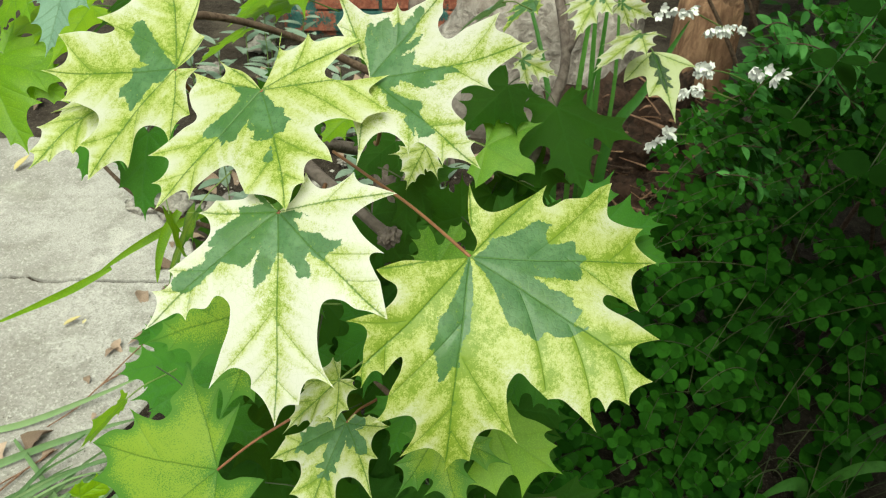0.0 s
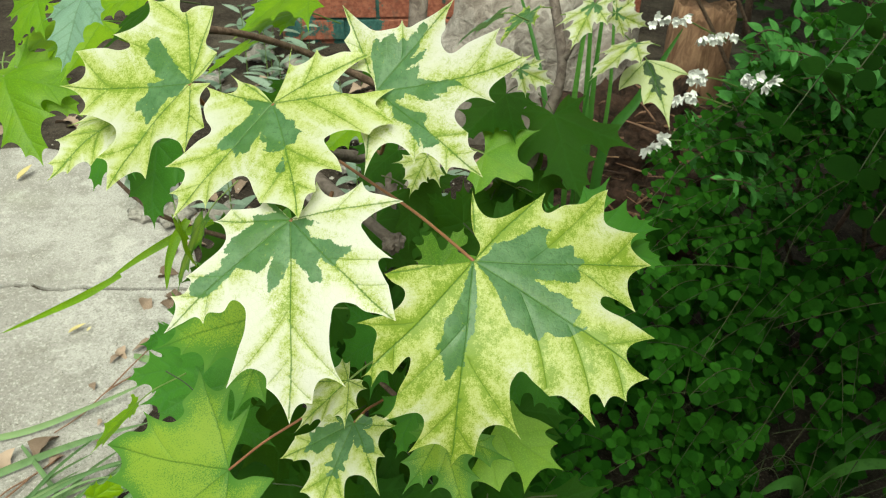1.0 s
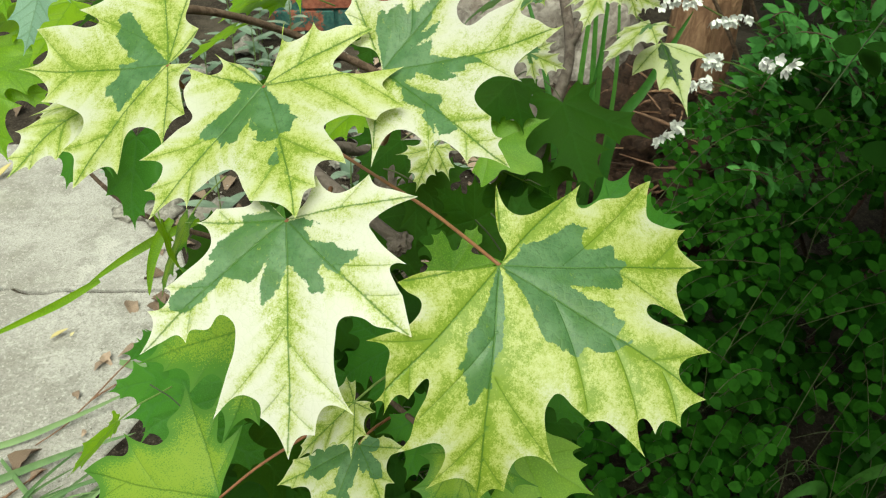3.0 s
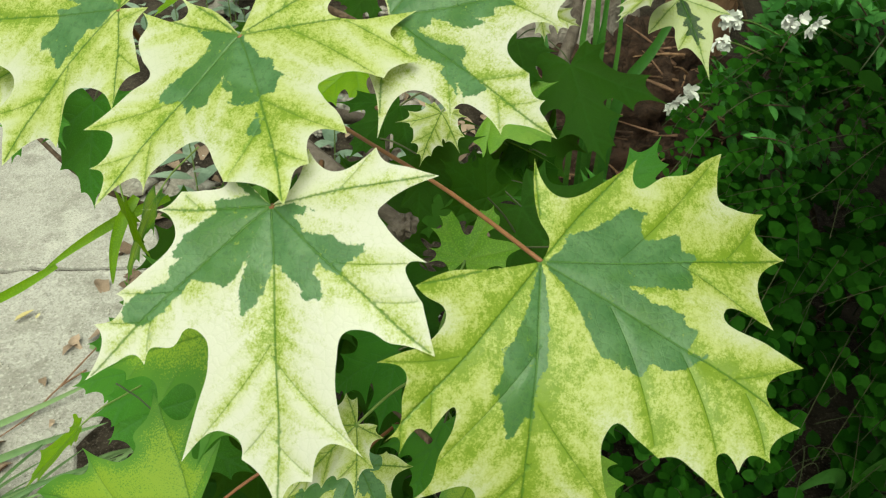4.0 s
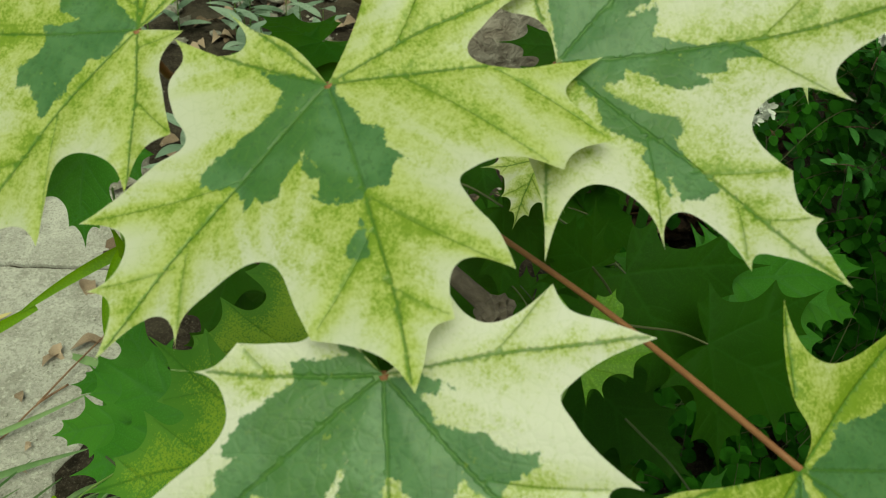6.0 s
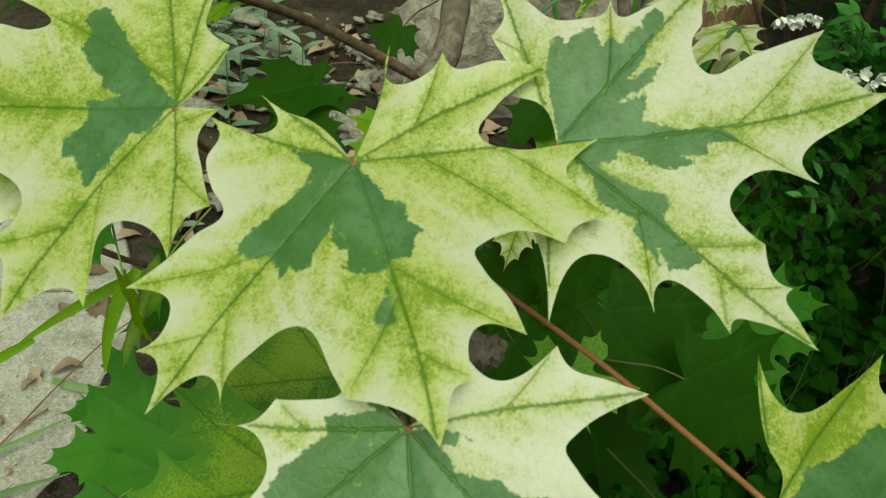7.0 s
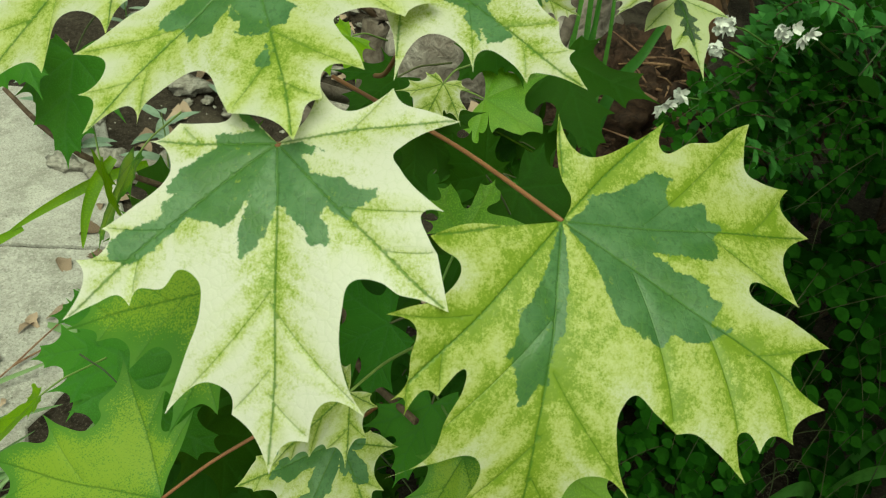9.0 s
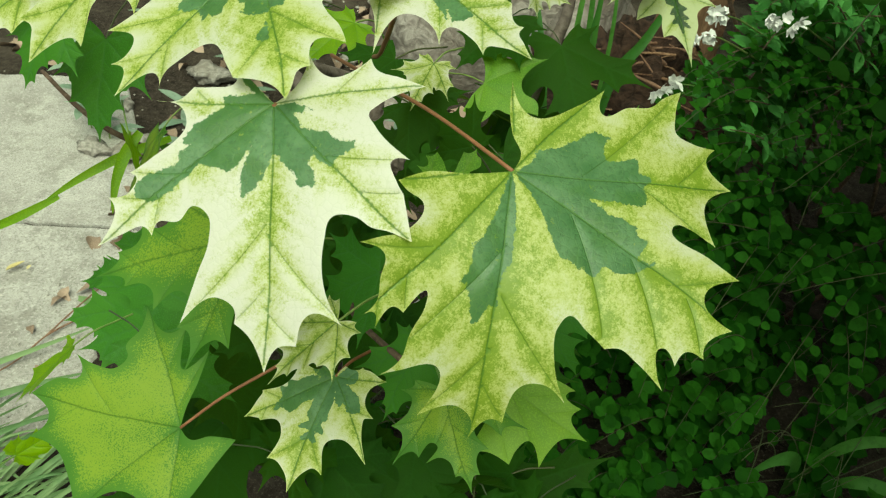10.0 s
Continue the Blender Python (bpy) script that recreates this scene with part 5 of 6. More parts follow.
def blossom_mesh(seed, count, length):
    """A short raceme of small five-petalled bells."""
    r = random.Random(seed)
    verts, faces = [], []
    for k in range(count):
        c = Vector((length * (k + 0.5) / count - length / 2, r.uniform(-0.006, 0.006), r.uniform(-0.005, 0.006)))
        down = Vector((r.gauss(0, 0.4), r.gauss(-0.7, 0.4), r.gauss(-0.2, 0.4))).normalized()
        e = down.orthogonal().normalized()
        f = down.cross(e)
        size = r.uniform(0.0085, 0.0120)
        for p in range(5):
            a = 2 * math.pi * p / 5 + r.uniform(-0.2, 0.2)
            o = e * math.cos(a) + f * math.sin(a)
            s = down.cross(o)
            b = len(verts)
            open_ = r.uniform(0.35, 0.75)
            verts += [c, c + (down * 0.5 + o * open_ * 0.7 + s * 0.30) * size, c + (down * 1.0 + o * open_ + s * 0.20) * size,
                      c + (down * 1.15 + o * (open_ + 0.15)) * size, c + (down * 1.0 + o * open_ - s * 0.20) * size, c + (down * 0.5 + o * open_ * 0.7 - s * 0.30) * size]
            faces += [(b, b + 1, b + 2), (b, b + 2, b + 3), (b, b + 3, b + 4), (b, b + 4, b + 5)]
    return mesh("blossom", verts, faces, PETAL)


BLOSSOMS = [((0.425, 1.16, 0.589), 11, 0.060, 12), ((0.443, 1.025, 0.58), 10, 0.045, -10), ((0.364, 1.042, 0.576), 8, 0.028, 5), ((0.345, 1.029, 0.553), 9, 0.034, 20),
            ((0.37, 1.251, 0.585), 11, 0.062, 10), ((0.304, 1.012, 0.481), 7, 0.036, 25), ((0.325, 1.02, 0.488), 3, 0.012, 0), ((0.50, 1.40, 0.60), 8, 0.05, 0)]
for i, (p, count, length, turn) in enumerate(BLOSSOMS):
    spray = part("blossom", blossom_mesh(i, count, length), blossom_shrub, pose(*p, 0, -turn * 0.5, turn), "white bell-shaped flower cluster")
    stalk = [Vector(p) + Vector((0.5 * length, 0.0, 0.0)), Vector(p) + Vector((0.05, 0.03, -0.02)), Vector(p) + Vector((0.14, 0.10, -0.08))]
    part("flower_stalk", tube("flower_stalk", stalk, 0.0010, 0.0016, PETIOLE_GREEN, 5), spray)


# ---- unseen tall hedges, added to close the garden on two sides and block sky ----
hedge_leaf = blade_leaf("hedge_leaf", 1.0, 0.5, HEDGE_LEAF, 0.85, 0.2, 0.15, 3)


def hedge(at, label, lo, hi, count, seed):
    r = random.Random(seed)
    root = thing("hedge", at, label, "hedge")
    src = [v.co.copy() for v in hedge_leaf.vertices]
    src_f = [tuple(p.vertices) for p in hedge_leaf.polygons]
    verts, faces = [], []
    for i in range(count):
        p = Vector([r.uniform(a, b) for a, b in zip(lo, hi)])
        p += Vector((noise.noise(p * 2.1), noise.noise(p * 2.1 + Vector((7, 0, 0))), noise.noise(p * 2.1 + Vector((0, 7, 0))))) * 0.22
        out = Vector((r.gauss(0, 1), r.gauss(0, 1), r.gauss(-0.2, 0.4))).normalized()
        m = frame_of(p, out, (r.gauss(0, 0.5), r.gauss(0, 0.5), 1)) @ Matrix.Scale(r.uniform(0.05, 0.09), 4)
        o = len(verts)
        verts += [m @ v for v in src]
        faces += [tuple(o + k for k in q) for q in src_f]
    tagged(part("foliage", mesh("foliage", verts, faces, HEDGE_LEAF), root), "dense dark green hedge leaves", kind="stuff")
    for i in range(10):
        x, y = r.uniform(lo[0], hi[0]), r.uniform(lo[1], hi[1])
        part("stem", tube("stem", [(x, y, -0.03), (x + r.uniform(-0.1, 0.1), y, hi[2] * 0.5), (x + r.uniform(-0.2, 0.2), y + r.uniform(-0.1, 0.1), hi[2] * 0.9)], 0.014, 0.005, TWIG, 6), root)


hedge((1.6, 1.0, 0.0), "unseen tall dense dark green hedge added beside the shrubs to block sky", (1.05, -0.5, 0.15), (2.0, 3.0, 2.3), 9000, 31)
hedge((0.3, 3.6, 0.0), "unseen tall dense dark green hedge added behind the bed to block sky", (-2.4, 3.3, 0.1), (2.4, 4.0, 2.3), 7000, 32)

# ---- an unseen tree, added so that its low crown shades the shrubs ----
tree = thing("unseen_shade_tree", (1.75, 1.9, 0.0), "unseen tree added to shade the shrubs with a low dense dark crown", "tree")
part("trunk", tube("trunk", [(1.75, 1.9, -0.05), (1.72, 1.88, 0.6), (1.66, 1.8, 1.2), (1.55, 1.7, 1.9)], 0.07, 0.045, BARK, 12, 0.08, random.Random(2)), tree)
for b in ((0.55, 1.2, 1.45), (0.35, 1.9, 1.55), (0.9, 0.5, 1.5), (1.1, 2.4, 1.7), (2.2, 1.2, 1.8), (0.7, 1.6, 1.8)):
    part("limb", tube("limb", bend_line((1.66, 1.8, 1.2), b, 0.12), 0.025, 0.006, BARK, 8), tree)
# leaf clusters kept out of view, set where they block sun and sky
crown_rng = random.Random(77)
crown_v, crown_f = [], []
crown_src, crown_src_f = [v.co.copy() for v in hedge_leaf.vertices], [tuple(p.vertices) for p in hedge_leaf.polygons]
for i in range(17500):
    a, b, c = crown_rng.gauss(0, 0.45), crown_rng.gauss(0, 0.45), crown_rng.gauss(0, 0.42)
    p = Vector((1.15 + 0.75 * a, 1.25 + 1.2 * b, 1.55 + 0.40 * c)) if i % 4 == 0 else Vector((0.72 + 0.50 * a, -0.05 + 0.50 * b, 1.25 + 0.60 * c)) if i % 2 else Vector((0.70 + 0.35 * a, 0.10 + 0.45 * b, 0.85 + 0.45 * c))
    p += Vector((noise.noise(p * 2.4), noise.noise(p * 2.4 + Vector((7, 0, 0))), 0.6 * noise.noise(p * 2.4 + Vector((0, 7, 0))))) * 0.20
    if p.x < (0.36 if p.y < 0.3 and p.z > 0.95 else 0.58 if p.y < 0.6 else 0.9) or (p.y > 0.42 and p.z < 0.98 + 0.15 * max(0.0, 0.9 - p.x)) or p.z < 0.4:
        continue
    m = frame_of(p, (crown_rng.gauss(0, 1), crown_rng.gauss(0, 1), crown_rng.gauss(-0.3, 0.3)), (crown_rng.gauss(0, 0.4), crown_rng.gauss(0, 0.4), 1)) @ Matrix.Scale(crown_rng.uniform(0.06, 0.10), 4)
    o = len(crown_v)
    crown_v += [m @ v for v in crown_src]
    crown_f += [tuple(o + k for k in q) for q in crown_src_f]
tagged(part("crown", mesh("crown", crown_v, crown_f, HEDGE_LEAF), tree), "dense dark green leaves", kind="stuff")

# ---- strap-leaved plants ----
def strap_leaf(line, width, mat):
    """A long keeled blade along a bent line."""
    P = [Vector(p) for p in line]
    fine = []
    for i in range(len(P) - 1):
        a, b, c, d = P[max(i - 1, 0)], P[i], P[i + 1], P[min(i + 2, len(P) - 1)]
        for k in range(6):
            t = k / 6
            fine.append(0.5 * ((2 * b) + (c - a) * t + (2 * a - 5 * b + 4 * c - d) * t * t + (3 * b - a - 3 * c + d) * t ** 3))
    fine.append(P[-1])
    n = len(fine)
    verts, faces = [], []
    for i, p in enumerate(fine):
        d = (fine[min(i + 1, n - 1)] - fine[max(i - 1, 0)]).normalized()
        side = d.cross(Vector((0.2, -0.8, 0.55))).normalized()
        up = side.cross(d)
        t = i / (n - 1)
        w = width * 0.5 * min(1.0, 0.55 + 1.5 * t) * (1 - t ** 3.0) + 0.0003
        verts += [p - side * w + up * w * 0.35, p, p + side * w + up * w * 0.35]
    for i in range(n - 1):
        a, b = i * 3, i * 3 + 3
        faces += [(a, a + 1, b + 1, b), (a + 1, a + 2, b + 2, b + 1)]
    return mesh("strap_leaf", verts, faces, mat)


SLENDER = [((-0.25, 0.70, 0.57), (-0.29, 0.692, 0.556), (-0.33, 0.678, 0.538), (-0.364, 0.664, 0.519), 0.009), ((-0.352, 0.668, 0.522), (-0.39, 0.655, 0.505), (-0.43, 0.648, 0.488), (-0.486, 0.638, 0.466), 0.008),
           ((-0.262, 0.66, 0.60), (-0.272, 0.645, 0.588), (-0.28, 0.63, 0.568), (-0.283, 0.615, 0.545), 0.010)]
for a, b, c, d, w in SLENDER:
    part("leaf", strap_leaf((a, b, c, d), w, BRIGHT), maple, None, "slender bright green young leaf")
iris = thing("iris_clump", (0.26, 1.20, 0.0), "tall clump of green sword-shaped iris leaves", "iris")
IRIS = [((0.25, 1.10, -0.01), (0.258, 1.13, 0.38), (0.325, 1.19, 0.475), (0.40, 1.26, 0.565), 0.019), ((0.24, 1.20, -0.01), (0.243, 1.20, 0.35), (0.245, 1.24, 0.50), (0.25, 1.31, 0.70), 0.012),
        ((0.225, 1.22, -0.01), (0.222, 1.22, 0.35), (0.232, 1.25, 0.52), (0.265, 1.33, 0.72), 0.011), ((0.25, 1.23, -0.01), (0.255, 1.22, 0.30), (0.262, 1.26, 0.50), (0.285, 1.34, 0.70), 0.011),
        ((0.21, 1.24, -0.01), (0.20, 1.26, 0.30), (0.175, 1.36, 0.47), (0.13, 1.50, 0.60), 0.012), ((0.27, 1.24, -0.01), (0.28, 1.25, 0.25), (0.30, 1.30, 0.45), (0.30, 1.40, 0.66), 0.009),
        ((0.235, 1.19, -0.01), (0.23, 1.18, 0.28), (0.235, 1.19, 0.42), (0.255, 1.22, 0.56), 0.007)]
for a, b, c, d, w in IRIS:
    part("strap_leaf", strap_leaf((a, b, c, d), w, STRAP), iris)
lily = thing("strap_leaved_plant", (0.53, 0.72, 0.0), "low plant with arching pale green strap leaves", "plant")
LILY = [((0.525, 0.720, 0.00), (0.510, 0.710, 0.09), (0.480, 0.705, 0.10), (0.445, 0.700, 0.07), 0.022), ((0.530, 0.720, 0.00), (0.550, 0.710, 0.11), (0.610, 0.700, 0.15), (0.730, 0.680, 0.13), 0.020),
        ((0.540, 0.710, 0.00), (0.570, 0.680, 0.09), (0.630, 0.650, 0.10), (0.730, 0.600, 0.05), 0.020), ((0.520, 0.710, 0.00), (0.510, 0.660, 0.08), (0.510, 0.600, 0.09), (0.520, 0.520, 0.05), 0.020),
        ((0.540, 0.730, 0.00), (0.590, 0.750, 0.13), (0.670, 0.770, 0.16), (0.810, 0.790, 0.14), 0.018), ((0.530, 0.700, 0.00), (0.570, 0.640, 0.08), (0.610, 0.570, 0.09), (0.650, 0.490, 0.03), 0.020)]
for a, b, c, d, w in LILY:
    part("strap_leaf", strap_leaf((a, b, c, d), w, STRAP), lily)


# ---- stump, stones, brick edging ----
def rough_lump(name, size, mat, seed, rough=0.25, freq=2.0, detail=4):
    bm = bmesh.new()
    bmesh.ops.create_icosphere(bm, subdivisions=detail, radius=1.0)
    for v in bm.verts:
        k = v.co.copy()
        s = 1 + rough * noise.noise(k * freq + Vector((seed, 0, 0))) + rough * 0.4 * noise.noise(k * freq * 3.1 + Vector((0, seed, 0))) + rough * 0.2 * noise.noise(k * freq * 8)
        v.co = Vector((k.x * size[0], k.y * size[1], k.z * size[2])) * s
    me = bpy.data.meshes.new(name)
    bm.to_mesh(me)
    bm.free()
    me.materials.append(mat)
    me.polygons.foreach_set("use_smooth", [True] * len(me.polygons))
    return me


def split_log(name, length, radius, mat, seed):
    """A piece of split wood standing on end: fluted, torn sides."""
    r = random.Random(seed)
    verts, faces, n, m = [], [], 36, 14
    for j in range(m + 1):
        h = j / m
        for i in range(n):
            a = 2 * math.pi * i / n
            k = radius * (1 + 0.22 * noise.noise((math.cos(a) * 3, math.sin(a) * 3, seed + h * 0.7)) + 0.22 * noise.noise((math.cos(a) * 9, math.sin(a) * 9, seed + h * 2.2)))
            k *= 1 - 0.18 * h
            top = length * h + (0.05 * noise.noise((math.cos(a) * 4, math.sin(a) * 4, seed)) if j == m else 0)
            verts.append((k * math.cos(a), k * math.sin(a), top))
    for j in range(m):
        for i in range(n):
            faces.append((j * n + i, j * n + (i + 1) % n, (j + 1) * n + (i + 1) % n, (j + 1) * n + i))
    faces.append(tuple(m * n + i for i in range(n)))
    return mesh(name, verts, faces, mat)


stump = thing("tree_stump", (0.56, 1.70, 0.0), "weathered tree stump with torn orange wood and rotting bark", "stump")
part("wood", split_log("wood", 0.44, 0.085, STUMP_WOOD, 3), stump, pose(0.575, 1.74, -0.02, -6, 5, 0), "bare orange-brown torn wood")
part("bark", rough_lump("bark", (0.20, 0.15, 0.20), STUMP_BARK, 5, 0.50, 4.2, 5), stump, pose(0.44, 1.60, 0.08), "dark rotting bark")
part("root", rough_lump("root", (0.16, 0.10, 0.07), STUMP_BARK, 8, 0.55, 4.5, 5), stump, pose(0.36, 1.44, 0.06, 0, 0, 30))
part("root", rough_lump("root", (0.12, 0.08, 0.06), STUMP_BARK, 9, 0.45, 3.0), stump, pose(0.52, 1.42, 0.05, 0, 0, -20))
splinter_rng = random.Random(19)
LUMPS = [((0.44, 1.60, 0.08), (0.20, 0.15, 0.20)), ((0.36, 1.44, 0.06), (0.15, 0.10, 0.07)), ((0.52, 1.42, 0.05), (0.11, 0.08, 0.06))]
for i in range(120):
    c, size = LUMPS[0 if i < 70 else 1 + i % 2]
    a, e = splinter_rng.uniform(-3.0, -0.15), splinter_rng.uniform(0.0, 1.3)
    n = Vector((math.cos(a) * math.cos(e), math.sin(a) * math.cos(e), math.sin(e)))
    p = Vector(c) + Vector([k * q * splinter_rng.uniform(0.98, 1.22) for k, q in zip(n, size)])
    d = n.cross(Vector((0.2, 0.4, 1))).normalized() + Vector([splinter_rng.gauss(0, 0.35) for _ in range(3)])
    d *= splinter_rng.uniform(0.015, 0.05)
    part("splinter", tube("splinter", [p - d, p + n * 0.006, p + d], splinter_rng.uniform(0.0015, 0.0045), 0.0008, splinter_rng.choice((STICK, STICK, STUMP_WOOD, STUMP_BARK)), 5, 0.25, splinter_rng), stump)
rock = part("boulder", rough_lump("boulder", (0.25, 0.14, 0.33), STONE, 2, 0.22, 1.6), None, pose(0.20, 2.02, 0.12, 0, 8, 10))
tagged(rock, "large pinkish-grey weathered stone on the soil", "stone")
rock = part("boulder", rough_lump("boulder", (0.17, 0.12, 0.25), STONE, 12, 0.25, 1.7), None, pose(0.42, 2.06, 0.10, 0, -6, 30))
tagged(rock, "upright grey stone beside the stump", "stone")
rock = part("boulder", rough_lump("boulder", (0.09, 0.07, 0.06), STONE, 17, 0.25, 1.7), None, pose(-0.05, 1.72, 0.02, 0, 0, 50))
tagged(rock, "small grey stone lying on the soil", "stone")

rubble_rng = random.Random(23)
rubble = [rough_lump("rubble", (1.0, 0.75, 0.42), RUBBLE, 30 + k, 0.75, 1.5, 3) for k in range(4)]
for i in range(60):
    x, y = rubble_rng.uniform(-0.72, 0.05), rubble_rng.uniform(1.45, 2.5)
    size = 0.012 + 0.045 * rubble_rng.random() ** 2
    ob = part("rubble_stone", rubble[i % 4], None, pose(x, y, size * 0.25, 0, 0, rubble_rng.uniform(0, 360)) @ Matrix.Scale(size, 4))
    tagged(ob, "pale grey rubble stone lying on the soil", "stone", "rubble on the soil")

wall = thing("brick_edging", (0.0, 2.68, 0.0), "low old brick edging with flaking teal paint", "wall")
part("mortar", slab("mortar", [Vector((-0.53, 2.635)), Vector((0.58, 2.635)), Vector((0.58, 2.725)), Vector((-0.53, 2.725))], 0.225, -0.03, MORTAR), wall)
brick = slab("brick", [Vector((-0.105, -0.055)), Vector((0.105, -0.055)), Vector((0.105, 0.055)), Vector((-0.105, 0.055))], 0.033, -0.033, BARE_BRICK)
painted = slab("brick", [Vector((-0.105, -0.055)), Vector((0.105, -0.055)), Vector((0.105, 0.055)), Vector((-0.105, 0.055))], 0.033, -0.033, TEAL)
brick_rng = random.Random(3)
for course in range(3):
    for i in range(5):
        m = pose(-0.43 + 0.222 * i + 0.11 * (course % 2), 2.68 + brick_rng.uniform(-0.004, 0.004), 0.035 + 0.076 * course, 0, 0, brick_rng.uniform(-1, 1))
        part("brick", painted if brick_rng.random() < (0.8, 0.15, 0.4)[course] else brick, wall, m)


# ---- herbs, litter and cut grass ----
herb_leaf = blade_leaf("herb_leaf", 1.0, 0.34, SAGE, 0.8, 0.2, 0.25, 6)
herb_rng = random.Random(8)
HERBS = [(-0.42, 1.80), (-0.20, 1.52), (-0.33, 1.98), (-0.16, 1.34), (-0.50, 2.12), (-0.05, 1.50)] + [(herb_rng.uniform(-0.75, 0.0), herb_rng.uniform(1.3, 2.55)) for _ in range(16)]
for x, y in HERBS:
    z0 = 0.0
    herb = thing("grey_green_herb", (x, y, z0), "small grey-green herb with lance-shaped leaves in the soil", "herb", "herbs in the soil")
    h = herb_rng.uniform(0.14, 0.24)
    part("stem", tube("stem", [(x, y, -0.01), (x + 0.01, y - 0.005, h * 0.6), (x + 0.015, y - 0.02, h)], 0.002, 0.001, PETIOLE_GREEN, 5), herb)
    for k in range(11):
        t = (k + 1) / 11
        a = k * 2.4
        d = Vector((math.cos(a), math.sin(a), 0.35 + 0.3 * t))
        part("leaf", herb_leaf, herb, frame_of((x + 0.012 * t, y - 0.015 * t, h * t), d, (0, 0, 1)) @ Matrix.Scale(herb_rng.uniform(0.05, 0.085), 4))

def scrap(seed):
    """A torn, curled piece of dead leaf."""
    r = random.Random(seed)
    ring = [(r.uniform(0.28, 0.55) * (1.5 if k in (0, 5) else 0.8), 2 * math.pi * k / 10) for k in range(10)]
    verts = [(0, 0, 0)] + [(q * math.cos(a) * 0.5, q * math.sin(a) * 0.5, 0) for q, a in ring] + [(q * math.cos(a), q * math.sin(a), 0) for q, a in ring]
    verts = [(x, y, 1.8 * y * y - 0.5 * x * x + r.uniform(-0.06, 0.06)) for x, y, _ in verts]
    faces = [(0, 1 + k, 1 + (k + 1) % 10) for k in range(10)] + [(1 + k, 11 + k, 11 + (k + 1) % 10, 1 + (k + 1) % 10) for k in range(10)]
    return mesh("scrap", verts, faces, DRY)


scraps = [scrap(k) for k in range(6)]
dry_yellow = blade_leaf("dry_yellow_leaf", 1.0, 0.42, DRY_YELLOW, 0.8, 0.6, -0.2, 6)
litter_rng = random.Random(14)


def lay(me, name, x, y, size, label, group, turn=None, z=0.012):
    ob = part(name, me, None, pose(x, y, z, litter_rng.uniform(-20, 20), litter_rng.uniform(-15, 15), litter_rng.uniform(0, 360) if turn is None else turn) @ Matrix.Scale(size, 4))
    return tagged(ob, label, "leaf", group)


lay(dry_yellow, "fallen_leaf", -0.725, 1.135, 0.036, "small dry yellow leaf on the concrete", "fallen leaves on the path", 40)
lay(dry_yellow, "fallen_leaf", -0.69, 1.14, 0.014, "tiny yellow leaf scrap on the concrete", "fallen leaves on the path", 80)
lay(dry_yellow, "fallen_leaf", -1.06, 1.70, 0.055, "curled dry yellow leaf on the concrete", "fallen leaves on the path", 60)
lay(litter_rng.choice(scraps), "fallen_leaf", -0.665, 0.86, 0.05, "brown curled dead leaf beside the path", "dead leaves beside the path", 70)
lay(litter_rng.choice(scraps), "fallen_leaf", -0.72, 0.83, 0.055, "brown curled dead leaf beside the path", "dead leaves beside the path", 150)
lay(litter_rng.choice(scraps), "fallen_leaf", -0.565, 1.10, 0.045, "brown curled dead leaf beside the path", "dead leaves beside the path", 30)
for i in range(230):
    x, y = litter_rng.uniform(-0.62, 0.35), litter_rng.uniform(1.15, 2.4)
    lay(litter_rng.choice(scraps), "fallen_leaf", x, y, litter_rng.uniform(0.02, 0.062), "brown dead leaf lying on the soil", "dead leaves on the soil", None, 0.006)
for i in range(14):
    lay(litter_rng.choice(scraps), "fallen_leaf", litter_rng.uniform(-1.35, -0.85), litter_rng.uniform(1.92, 2.2), litter_rng.uniform(0.04, 0.08), "brown dead leaf lying on the soil", "dead leaves on the soil", None, 0.006)
STICKS = [((-0.57, 1.02, 0.008), (-0.60, 0.98, 0.012), (-0.625, 0.93, 0.010), (-0.66, 0.89, 0.008)), ((-0.63, 0.84, 0.008), (-0.66, 0.80, 0.01), (-0.69, 0.77, 0.01), (-0.71, 0.73, 0.008)),
          ((-0.60, 0.98, 0.012), (-0.56, 1.06, 0.02), (-0.50, 1.16, 0.03), (-0.42, 1.25, 0.03)), ((-0.66, 0.80, 0.01), (-0.70, 0.72, 0.015), (-0.73, 0.66, 0.01), (-0.74, 0.60, 0.012)),
          ((-0.42, 1.38, 0.01), (-0.30, 1.45, 0.03), (-0.18, 1.50, 0.03), (-0.05, 1.58, 0.02)), ((-0.55, 1.9, 0.01), (-0.35, 1.95, 0.03), (-0.2, 2.1, 0.03), (-0.05, 2.1, 0.02))]
for i in range(9):
    t = litter_rng.random()
    lay(litter_rng.choice(scraps), "fallen_leaf", -0.56 - 0.16 * t + litter_rng.gauss(0, 0.03), 1.08 - 0.32 * t + litter_rng.gauss(0, 0.02), litter_rng.uniform(0.012, 0.032), "brown curled dead leaf beside the path", "dead leaves beside the path", None, 0.010)
for pts in STICKS:
    ob = part("stick", tube("stick", pts, 0.0018, 0.0010, STICK, 6, 0.12, litter_rng), None)
    tagged(ob, "thin dry reddish-brown stick on the ground", "stick", "sticks on the ground")

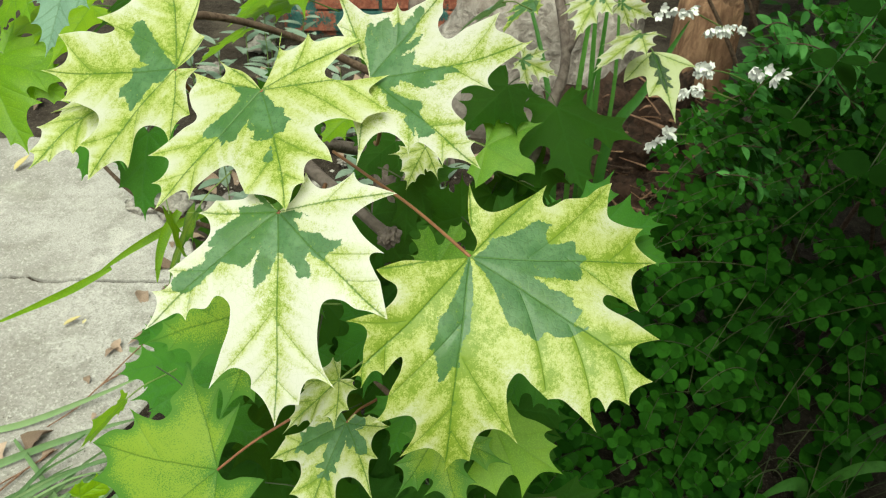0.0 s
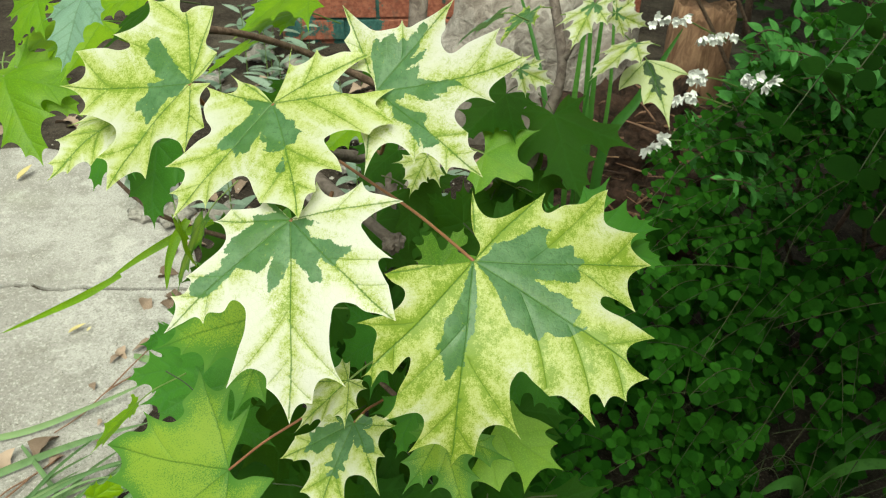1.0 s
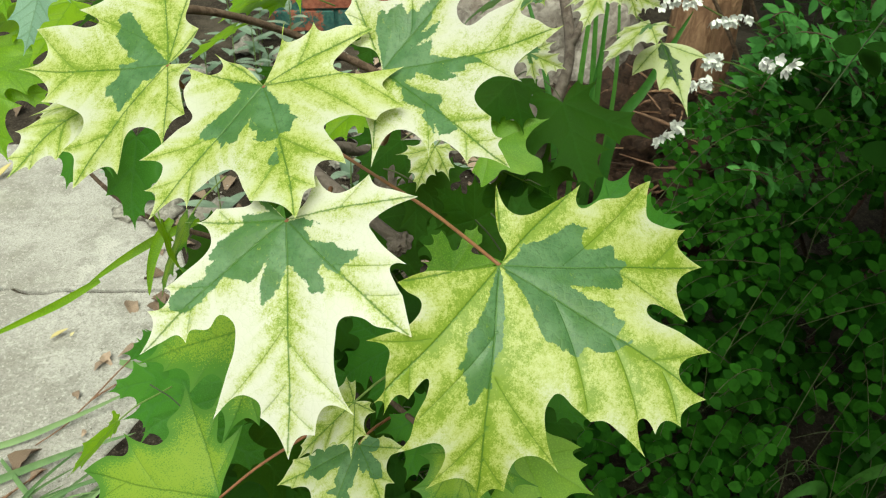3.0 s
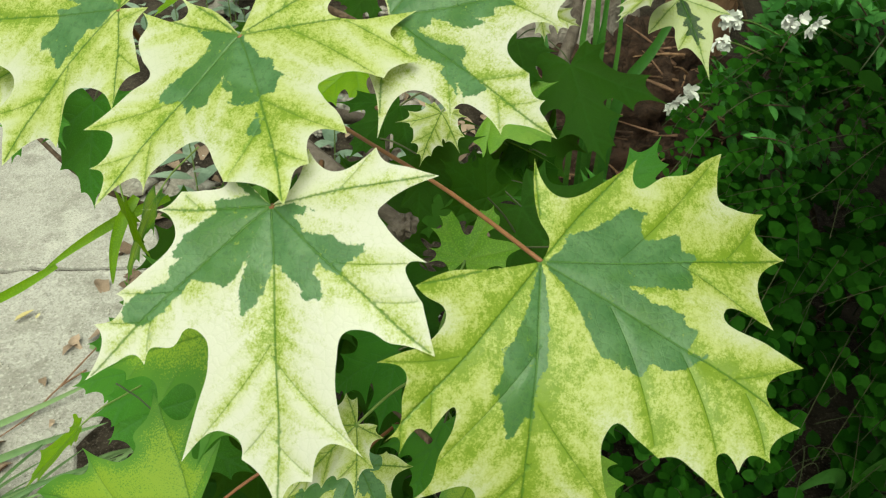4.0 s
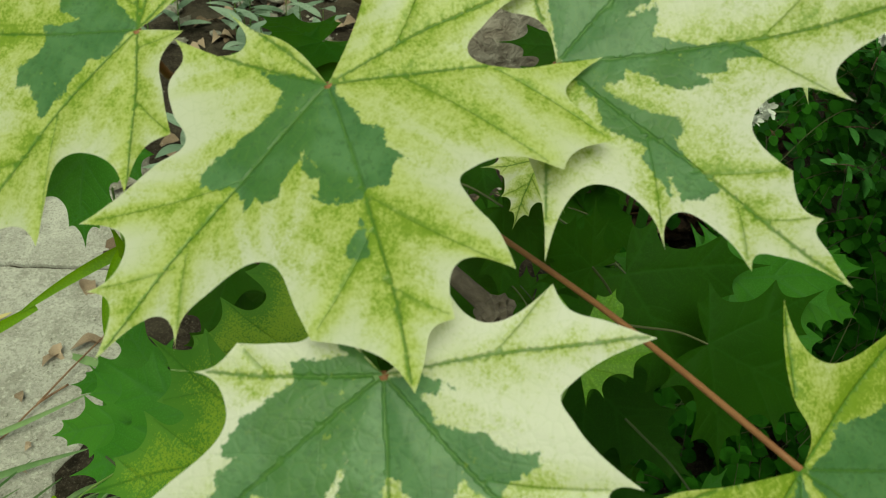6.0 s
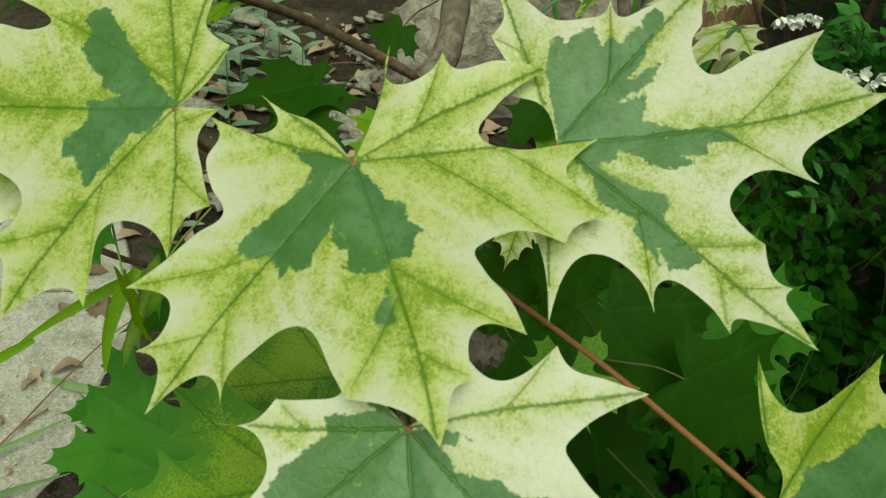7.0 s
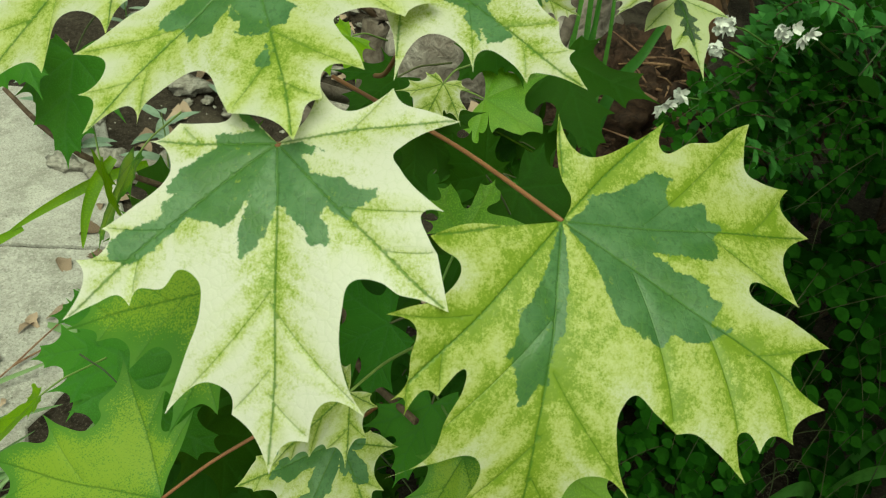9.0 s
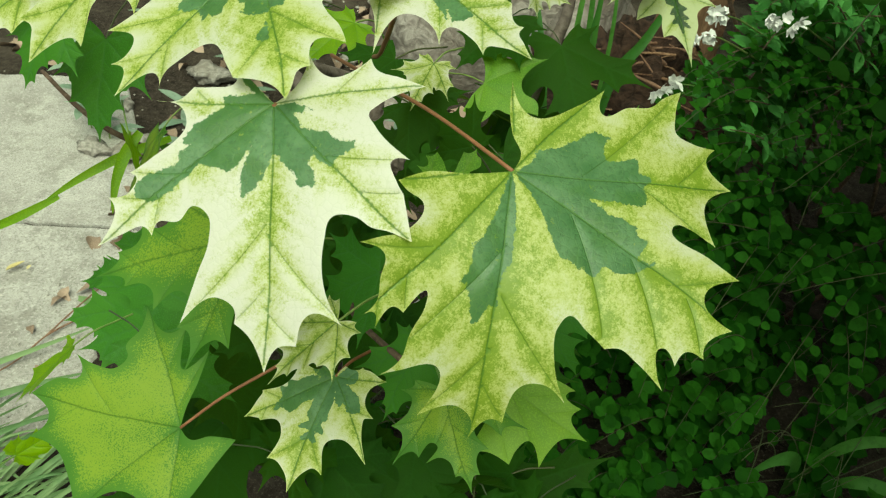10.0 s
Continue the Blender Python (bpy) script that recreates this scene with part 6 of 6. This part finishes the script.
grass_rng = random.Random(9)
CUT = [((-0.86, 0.86, 0.0084), (-0.72, 0.885, 0.0126), (-0.62, 0.93, 0.0210), (-0.52, 0.99, 0.0294), 0.011), ((-0.83, 0.72, 0.0084), (-0.72, 0.80, 0.0126), (-0.60, 0.86, 0.0210), (-0.50, 0.90, 0.0210), 0.013),
       ((-0.70, 0.86, 0.0126), (-0.64, 0.80, 0.0168), (-0.58, 0.74, 0.0168), (-0.52, 0.70, 0.0126), 0.009), ((-0.58, 1.075, 0.0084), (-0.55, 1.06, 0.0147), (-0.51, 1.05, 0.0168), (-0.46, 1.06, 0.0126), 0.014)]
for a, b, c, d, w in CUT:
    tagged(part("grass_blade", strap_leaf((a, b, c, d), w, STRAW), None), "long cut grass blade lying by the path", "grass", "cut grass blades")
for i in range(75):
    x, y = grass_rng.uniform(-0.66, -0.44), grass_rng.uniform(0.56, 0.80)
    y += 0.5 * (x + 0.55)
    a, l = grass_rng.gauss(0.70, 0.28), grass_rng.uniform(0.14, 0.32)
    dx, dy = math.cos(a) * l, math.sin(a) * l
    z = grass_rng.uniform(0.01, 0.05)
    line = ((x - dx / 2, y - dy / 2, z * 0.4), (x - dx / 6, y - dy / 6, z), (x + dx / 6, y + dy / 6, z + 0.01), (x + dx / 2, y + dy / 2, z * 0.5))
    tagged(part("grass_blade", strap_leaf(line, grass_rng.uniform(0.003, 0.008), STRAW), None), "long cut grass blade lying by the path", "grass", "cut grass blades")

crumbs_v, crumbs_f = [], []
crumb_rng = random.Random(6)
for i in range(900):
    on_path = i < 260
    x, y = (crumb_rng.uniform(-1.4, -0.45), crumb_rng.uniform(0.9, 1.9)) if on_path else (crumb_rng.uniform(-0.7, 0.7), crumb_rng.uniform(1.0, 2.5))
    s = crumb_rng.uniform(0.0015, 0.004) if on_path else crumb_rng.uniform(0.002, 0.009)
    z = 0.004 if on_path else -0.012
    o = len(crumbs_v)
    crumbs_v += [(x + s * crumb_rng.uniform(0.7, 1.2) * a, y + s * crumb_rng.uniform(0.7, 1.2) * b, z + s * c) for a, b, c in ((1, 0, 0), (0, 1, 0), (-1, 0, 0), (0, -1, 0), (0, 0, 0.8), (0, 0, -0.5))]
    crumbs_f += [(o, o + 1, o + 4), (o + 1, o + 2, o + 4), (o + 2, o + 3, o + 4), (o + 3, o, o + 4), (o + 1, o, o + 5), (o + 2, o + 1, o + 5), (o + 3, o + 2, o + 5), (o, o + 3, o + 5)]
tagged(part("grit", mesh("grit", crumbs_v, crumbs_f, PEBBLE, False), None), "scattered grit and crumbs of soil", "grit", kind="stuff")
